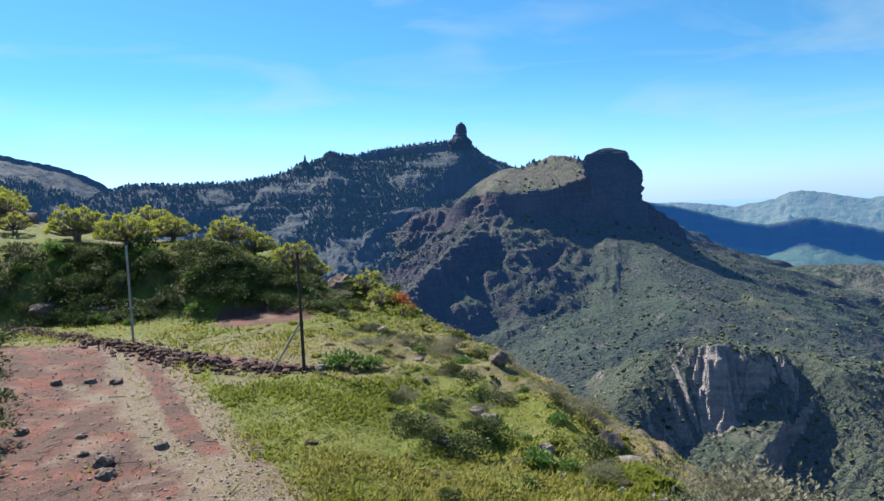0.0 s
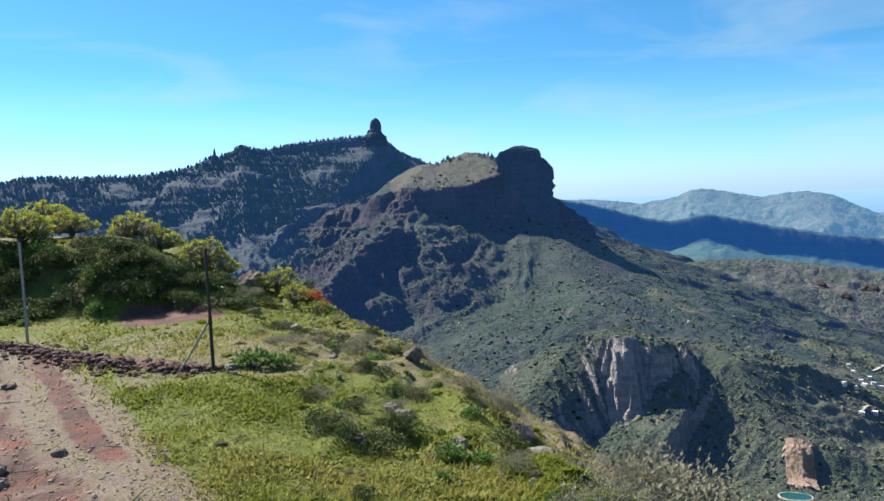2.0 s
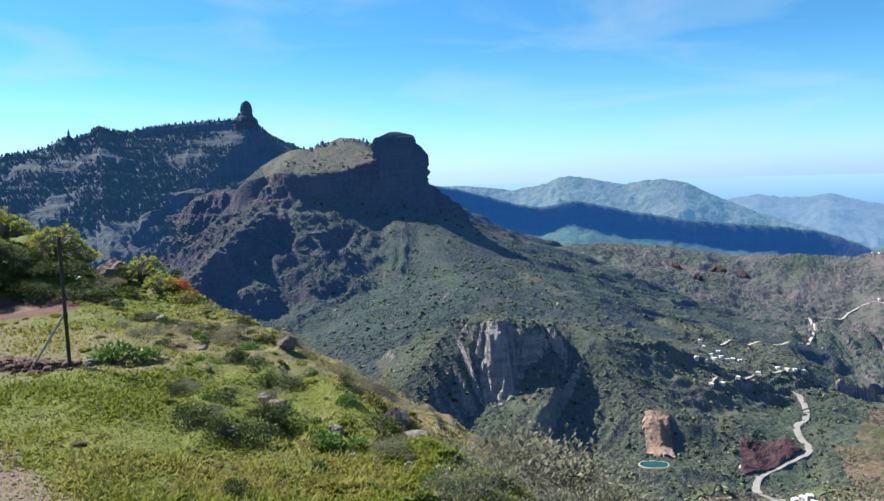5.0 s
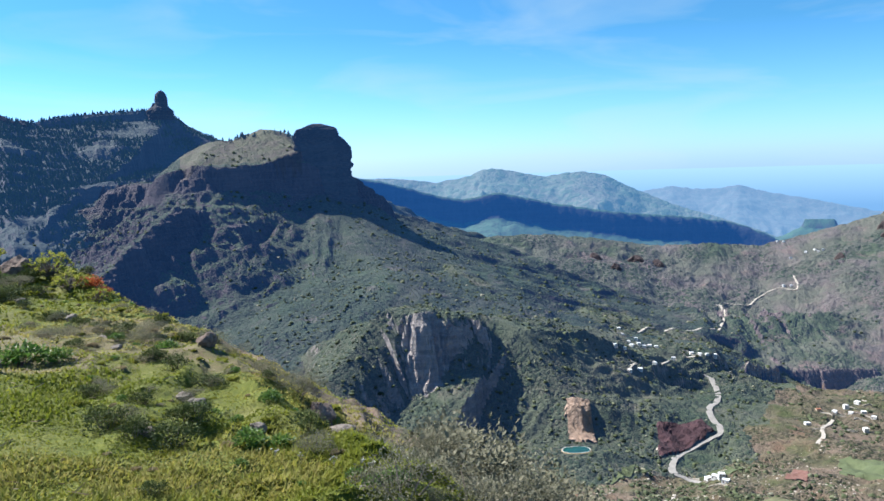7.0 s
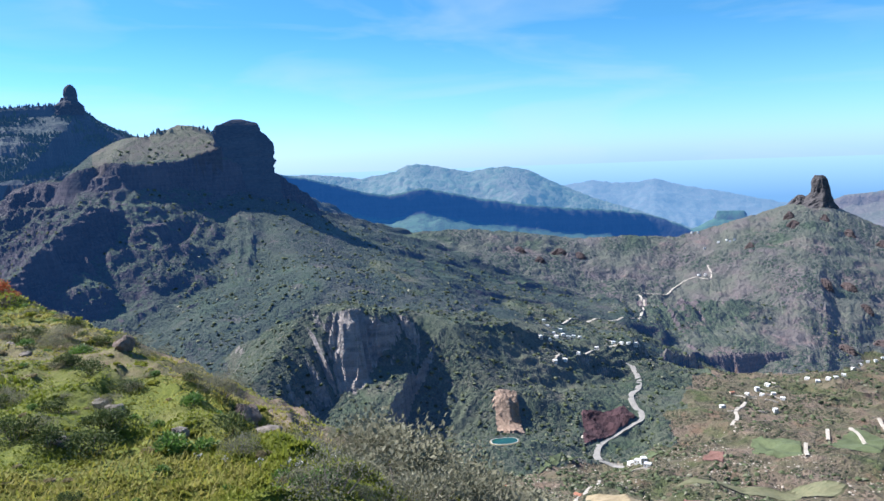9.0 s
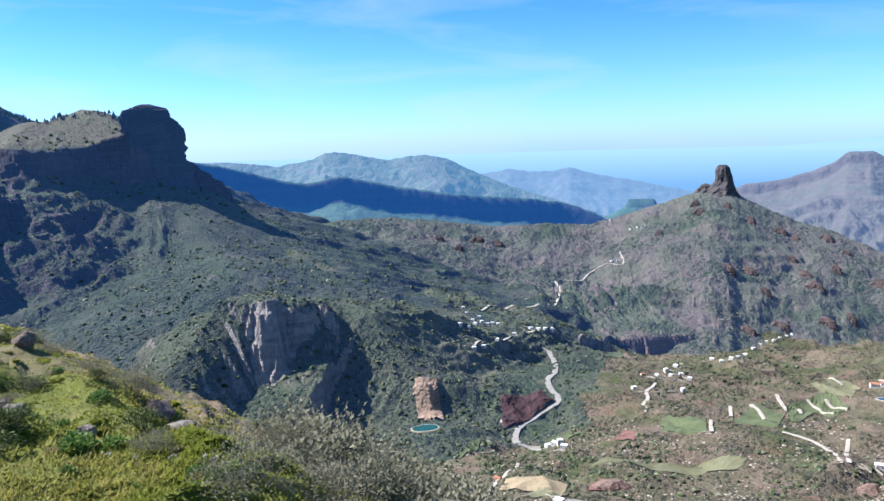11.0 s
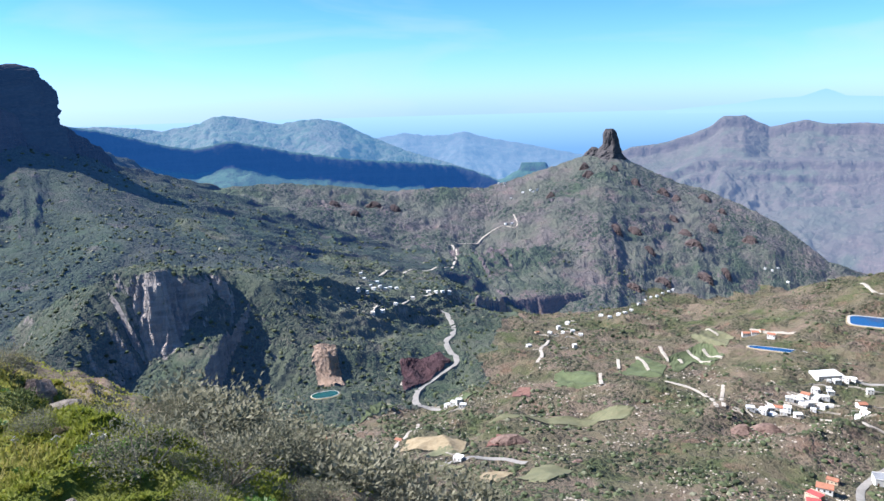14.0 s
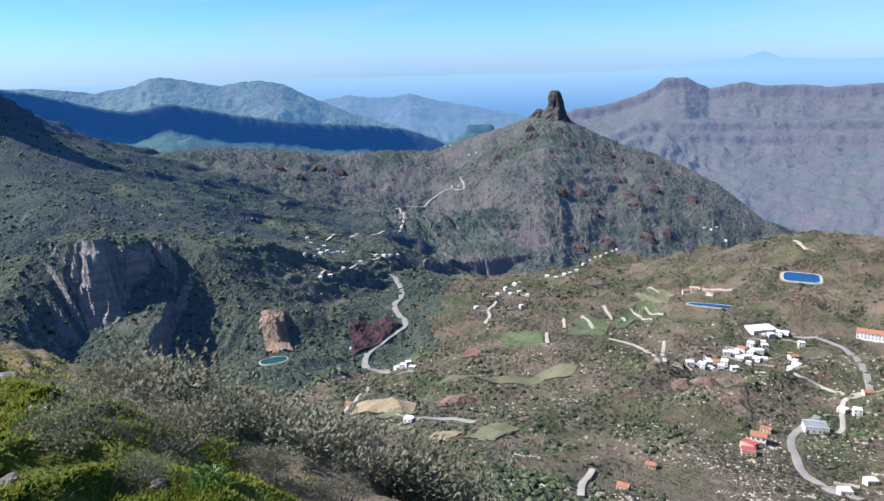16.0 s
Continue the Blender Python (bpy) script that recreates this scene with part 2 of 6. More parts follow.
def plain_material(name, a, b, scale, rough=0.85, bump=0.3, metal=0.0, spec=0.3, stretch=None):
    """One surface in two tones, with grain and a larger stain."""
    m, t, bsdf = material(name)
    n = Nodes(t)
    vec = n.stretch(*stretch) if stretch else None
    g = n.noise(scale, 5.0, 0.7, vec)
    big = n.noise(scale * 0.13, 3.0, 0.6, vec)
    c = n.mix(n.ramp(g, 0.32, 0.68), a, b)
    c = n.mix(n.ramp(big, 0.45, 0.7, 0.0, 0.5), c, tuple(0.65 * v for v in a))
    n.link(c, bsdf.inputs["Base Color"])
    bsdf.inputs["Roughness"].default_value = rough
    bsdf.inputs["Metallic"].default_value = metal
    bsdf.inputs["Specular IOR Level"].default_value = spec
    if bump:
        n.bump(g, bump, 1.0 / scale, bsdf)
    return m


m_grass = leaf_material("grass_blades", (0.125, 0.155, 0.014), (0.215, 0.235, 0.028), (0.32, 0.275, 0.078), 0.42)
m_tabaiba = leaf_material("spurge_leaves", (0.19, 0.22, 0.035), (0.34, 0.35, 0.06), (0.48, 0.44, 0.10), 0.45)
m_broad = leaf_material("broad_leaves", (0.045, 0.10, 0.018), (0.09, 0.17, 0.03), (0.17, 0.25, 0.06), 0.4, 0.35)
# first tone kept dark, as painted shade inside the shrubs
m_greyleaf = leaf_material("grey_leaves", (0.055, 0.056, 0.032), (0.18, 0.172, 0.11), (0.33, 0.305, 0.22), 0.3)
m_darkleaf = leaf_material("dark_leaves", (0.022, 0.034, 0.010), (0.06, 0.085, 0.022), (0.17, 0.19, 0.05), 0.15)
m_drygrass = leaf_material("dry_grass", (0.20, 0.15, 0.085), (0.31, 0.25, 0.14), (0.44, 0.38, 0.24), 0.3)
m_redleaf = leaf_material("red_leaves", (0.25, 0.05, 0.02), (0.36, 0.09, 0.03), (0.40, 0.16, 0.06), 0.35)
m_scrub = leaf_material("scrub_foliage", (0.03, 0.042, 0.022), (0.095, 0.115, 0.055), (0.27, 0.26, 0.19), 0.0, 0.8)
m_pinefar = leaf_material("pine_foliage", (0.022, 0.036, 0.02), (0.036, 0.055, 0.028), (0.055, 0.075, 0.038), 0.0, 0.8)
# the far pines glow faintly blue: haze painted into the foliage
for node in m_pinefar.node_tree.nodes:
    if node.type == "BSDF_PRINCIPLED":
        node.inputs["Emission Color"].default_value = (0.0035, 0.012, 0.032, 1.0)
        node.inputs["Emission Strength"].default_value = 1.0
m_bark = plain_material("bark", (0.13, 0.10, 0.08), (0.24, 0.20, 0.17), 30.0)
m_stone = plain_material("rough_stone", (0.10, 0.068, 0.055), (0.24, 0.18, 0.145), 9.0, 0.9, 0.8)
m_pale_stone = plain_material("pale_stone", (0.13, 0.108, 0.09), (0.29, 0.25, 0.21), 12.0, 0.9, 0.7)
m_valley_stone = plain_material("bleached_stone", (0.30, 0.255, 0.20), (0.48, 0.43, 0.36), 0.8, 0.95, 0.4)
m_gravel = plain_material("track_gravel", (0.165, 0.112, 0.083), (0.345, 0.285, 0.217), 14.0, 0.9, 0.3)
m_clod = plain_material("turned_earth", (0.075, 0.042, 0.033), (0.17, 0.10, 0.075), 16.0, 0.95, 0.8)
m_post = plain_material("rusty_iron", (0.035, 0.028, 0.025), (0.09, 0.06, 0.045), 40.0, 0.7, 0.4, 0.4)
m_greypost = plain_material("grey_steel", (0.22, 0.21, 0.19), (0.33, 0.32, 0.30), 40.0, 0.55, 0.2, 0.5)
m_stake = plain_material("weathered_wood", (0.30, 0.25, 0.19), (0.48, 0.42, 0.34), 25.0, 0.9, 0.3)
m_flower = plain_material("white_petals", (0.45, 0.42, 0.35), (0.62, 0.60, 0.53), 90.0, 0.8, 0.1)
m_pinnacle = plain_material("pinnacle_rock", (0.04, 0.04, 0.045), (0.105, 0.092, 0.09), 1.0, 0.95, 1.0, 0.0, 0.2, (0.10, 0.10, 0.26))
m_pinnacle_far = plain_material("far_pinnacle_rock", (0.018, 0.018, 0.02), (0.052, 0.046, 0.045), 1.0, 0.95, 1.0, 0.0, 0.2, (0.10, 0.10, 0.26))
# blue emission on the far rock stands in for distance haze
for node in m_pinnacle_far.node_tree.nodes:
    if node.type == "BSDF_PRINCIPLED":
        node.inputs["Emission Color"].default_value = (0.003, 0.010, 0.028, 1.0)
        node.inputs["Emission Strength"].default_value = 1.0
m_crag = plain_material("ridge_crag_rock", (0.07, 0.055, 0.055), (0.16, 0.12, 0.112), 1.0, 0.95, 1.0, 0.0, 0.2, (0.10, 0.10, 0.26))
m_outcrop = plain_material("reddish_rock", (0.10, 0.065, 0.055), (0.26, 0.18, 0.15), 1.0, 0.95, 1.0, 0.0, 0.2, (0.3, 0.3, 0.8))
m_whitewash = plain_material("whitewashed_wall", (0.74, 0.73, 0.70), (0.82, 0.81, 0.79), 1.5, 0.9, 0.1)
m_ochrewall = plain_material("ochre_wall", (0.55, 0.42, 0.30), (0.64, 0.52, 0.40), 1.5, 0.9, 0.1)
m_rooftile = plain_material("orange_roof_tiles", (0.29, 0.12, 0.075), (0.40, 0.19, 0.12), 2.5, 0.85, 0.5)
m_redroof = plain_material("red_roof", (0.32, 0.06, 0.06), (0.42, 0.11, 0.10), 2.5, 0.8, 0.3)
m_greyroof = plain_material("grey_roof_slab", (0.18, 0.19, 0.21), (0.30, 0.31, 0.33), 1.5, 0.8, 0.3)
m_whiteroof = plain_material("white_roof_slab", (0.70, 0.69, 0.67), (0.80, 0.79, 0.77), 1.0, 0.85, 0.1)
m_window = plain_material("dark_window", (0.02, 0.025, 0.03), (0.04, 0.045, 0.05), 2.0, 0.2, 0.0, 0.0, 0.5)
m_door = plain_material("brown_door", (0.10, 0.05, 0.03), (0.16, 0.09, 0.05), 8.0, 0.6, 0.1)
m_asphalt = plain_material("pale_asphalt", (0.22, 0.205, 0.185), (0.31, 0.29, 0.265), 0.6, 0.9, 0.1)
m_dirtroad = plain_material("pale_dirt_road", (0.33, 0.29, 0.24), (0.46, 0.42, 0.36), 0.5, 0.95, 0.2)
m_concrete = plain_material("pale_concrete", (0.34, 0.325, 0.30), (0.47, 0.45, 0.42), 0.8, 0.9, 0.1)
m_field = plain_material("green_field", (0.075, 0.096, 0.046), (0.105, 0.122, 0.06), 0.25, 0.95, 0.2)
m_dryfield = plain_material("dry_field", (0.22, 0.17, 0.10), (0.31, 0.25, 0.16), 0.25, 0.95, 0.2)
m_olivefield = plain_material("olive_field", (0.12, 0.125, 0.07), (0.175, 0.165, 0.095), 0.2, 0.95, 0.2)
m_redearth = plain_material("red_earth", (0.17, 0.085, 0.065), (0.24, 0.13, 0.105), 0.3, 0.95, 0.6)
m_wine = plain_material("wine_red_rock", (0.05, 0.027, 0.034), (0.10, 0.052, 0.055), 0.12, 0.95, 0.6)
m_scar = plain_material("orange_scar_rock", (0.27, 0.18, 0.125), (0.46, 0.34, 0.26), 0.18, 0.95, 0.9)
m_pool = plain_material("blue_water", (0.010, 0.055, 0.16), (0.015, 0.075, 0.20), 0.15, 0.08, 0.02, 0.0, 0.5)
m_pond = plain_material("green_water", (0.008, 0.055, 0.045), (0.012, 0.075, 0.06), 0.15, 0.08, 0.02, 0.0, 0.5)

# ---- terrain ----
def place(az, el, r):
    """World place from the viewpoint: degrees clockwise from +y, degrees up, metres along the ground."""
    return (r * math.sin(radians(az)), r * math.cos(radians(az)), EYE + r * math.tan(radians(el)))


def lattice(ix, iy, seed):
    h = (ix.astype(np.int64) * 374761393 + iy.astype(np.int64) * 668265263 + seed * 974711) & 0xFFFFFFFF
    h = ((h ^ (h >> 13)) * 1274126177) & 0xFFFFFFFF
    return ((h ^ (h >> 16)) & 0xFFFF) / 65535.0


def vnoise(x, y, seed=0):
    """Smooth value noise, 0 to 1."""
    ix, iy = np.floor(x), np.floor(y)
    fx, fy = x - ix, y - iy
    fx, fy = fx * fx * (3 - 2 * fx), fy * fy * (3 - 2 * fy)
    a, b = lattice(ix, iy, seed), lattice(ix + 1, iy, seed)
    c, d = lattice(ix, iy + 1, seed), lattice(ix + 1, iy + 1, seed)
    return (a + (b - a) * fx) * (1 - fy) + (c + (d - c) * fx) * fy


def fbm(x, y, octaves=4, seed=0, gain=0.5):
    total, amp, norm = 0.0, 1.0, 0.0
    for o in range(octaves):
        total = total + amp * vnoise(x * 2.03 ** o + 17.3 * o, y * 2.03 ** o - 9.1 * o, seed + o)
        norm += amp
        amp *= gain
    return total / norm


def ridged(x, y, octaves=4, seed=0):
    total, amp, norm = 0.0, 1.0, 0.0
    for o in range(octaves):
        total = total + amp * (1 - np.abs(2 * vnoise(x * 2.1 ** o + 5.7 * o, y * 2.1 ** o + 3.3 * o, seed + o) - 1))
        norm += amp
        amp *= 0.5
    return total / norm


def smooth(a, b, v):
    t = np.clip((v - a) / (b - a), 0, 1)
    return t * t * (3 - 2 * t)


class Ridge:
    """A crest line with a fall on either side: crest as (azimuth, elevation, distance), falls as (metres out, metres down)."""

    def __init__(self, group, crest, front, back, gully=0.25, width=60.0, rough=6.0, warp=25.0, lip=0.0, bare=None, jag=0.0, steps=0.0, radial=False):
        self.steps = steps
        self.group, self.front, self.back = group, np.array(front, float), np.array(back, float)
        self.points = np.array([place(*c) for c in crest])
        self.crest = np.array(crest, float) if radial else None
        self.gully, self.width, self.rough, self.warp, self.lip = gully, width, rough, warp, lip
        self.bare, self.jag = bare, jag

    def height(self, x, y):
        best = np.full(x.shape, 1e9)
        side, along, crest = np.zeros(x.shape), np.zeros(x.shape), np.zeros(x.shape)
        run = 0.0
        if self.crest is not None:
            # a crest that runs across the view: the fall is counted straight in and out from it
            az, r = np.degrees(np.arctan2(x, y)), np.hypot(x, y)
            rise = np.interp(az, self.crest[:, 0], self.crest[:, 1])
            reach = np.interp(az, self.crest[:, 0], self.crest[:, 2])
            beyond = np.maximum(np.maximum(self.crest[0, 0] - az, az - self.crest[-1, 0]), 0) * r * math.pi / 180
            best = np.hypot(reach - r, beyond)
            side = (r - reach) / np.maximum(best, 1e-6)
            along, crest = az * 2300 * math.pi / 180, EYE + reach * np.tan(np.radians(rise))
        for p, q in zip(self.points[:-1], self.points[1:]) if self.crest is None else ():
            ex, ey = q[0] - p[0], q[1] - p[1]
            length = math.hypot(ex, ey)
            t = np.clip(((x - p[0]) * ex + (y - p[1]) * ey) / length ** 2, 0, 1)
            dx, dy = x - p[0] - t * ex, y - p[1] - t * ey
            d = np.hypot(dx, dy)
            near = d < best
            best = np.where(near, d, best)
            side = np.where(near, (ex * dy - ey * dx) / (length * np.maximum(d, 1e-6)), side)
            along = np.where(near, run + t * length, along)
            crest = np.where(near, p[2] + t * (q[2] - p[2]), crest)
            run += length
        seed = int(abs(self.points[0][0])) % 97
        fade = smooth(0, 3 * self.warp + 1, best)
        d = np.maximum(best + fade * self.warp * 2 * (fbm(x / 90, y / 90, 3, seed) - 0.5), 0)
        w = self.width
        g = ridged(along / w + 1.0 * fbm(x / 110, y / 110, 3, seed + 5), d / (w * 7), 3, seed + 9)
        d = d * (1 + self.gully * 2 * (0.62 - g) * smooth(0, w * 1.2, d))
        if self.jag:
            # buttresses and clefts run down the cliff
            cleft = ridged(along / (w * 0.8) + 0.7 * fbm(x / 26, y / 26, 3, seed + 51), along * 0 + 1.7, 3, seed + 50)
            d = np.maximum(d + self.jag * 2 * (0.6 - cleft) * smooth(0, min(self.jag, 30), d) * (1 - smooth(150, 320, d)), 0)
        self.last = d
        self.facing = side < 0.2
        fore = np.interp(d, self.front[:, 0], self.front[:, 1]) + np.maximum(d - self.front[-1, 0], 0) * 0.6
        rear = np.interp(d, self.back[:, 0], self.back[:, 1]) + np.maximum(d - self.back[-1, 0], 0) * 0.6
        turn = smooth(-0.9, 0.9, side)
        down = fore * (1 - turn) + rear * turn
        # round the ends the steeper fall holds
        down = down + (np.maximum(fore, rear) - down) * (1 - np.abs(np.clip(side, -1, 1)))
        z = crest - down
        z = z + self.rough * 2 * (fbm(x / (w * 0.5), y / (w * 0.5), 4, seed + 20, 0.55) - 0.5) * (0.15 + 0.85 * smooth(0, 40, best))
        z = z + 0.35 * self.rough * (ridged(x / 26, y / 26, 3, seed + 66) - 0.6) * smooth(30, 120, best)
        if self.steps:
            # worn lava beds stand out as ledges
            layer = (z + 0.10 * x + 9 * fbm(x / 120, y / 120, 3, seed + 71)) / 24.0
            bed = (np.floor(layer) + smooth(0.3, 0.95, layer - np.floor(layer)) - layer) * 24.0
            z = z + self.steps * bed * smooth(0.4, 0.6, fbm(x / 150, y / 150, 3, seed + 72) + 0.08) * smooth(40, 120, best)
        z = z + 22 * (fbm(x / 170, y / 170, 2, seed + 60) - 0.5) * smooth(20, 220, best)
        return z + self.lip * (fbm(along / 14, along * 0, 3, seed + 31) - 0.5) * (1 - smooth(0, 30, best))


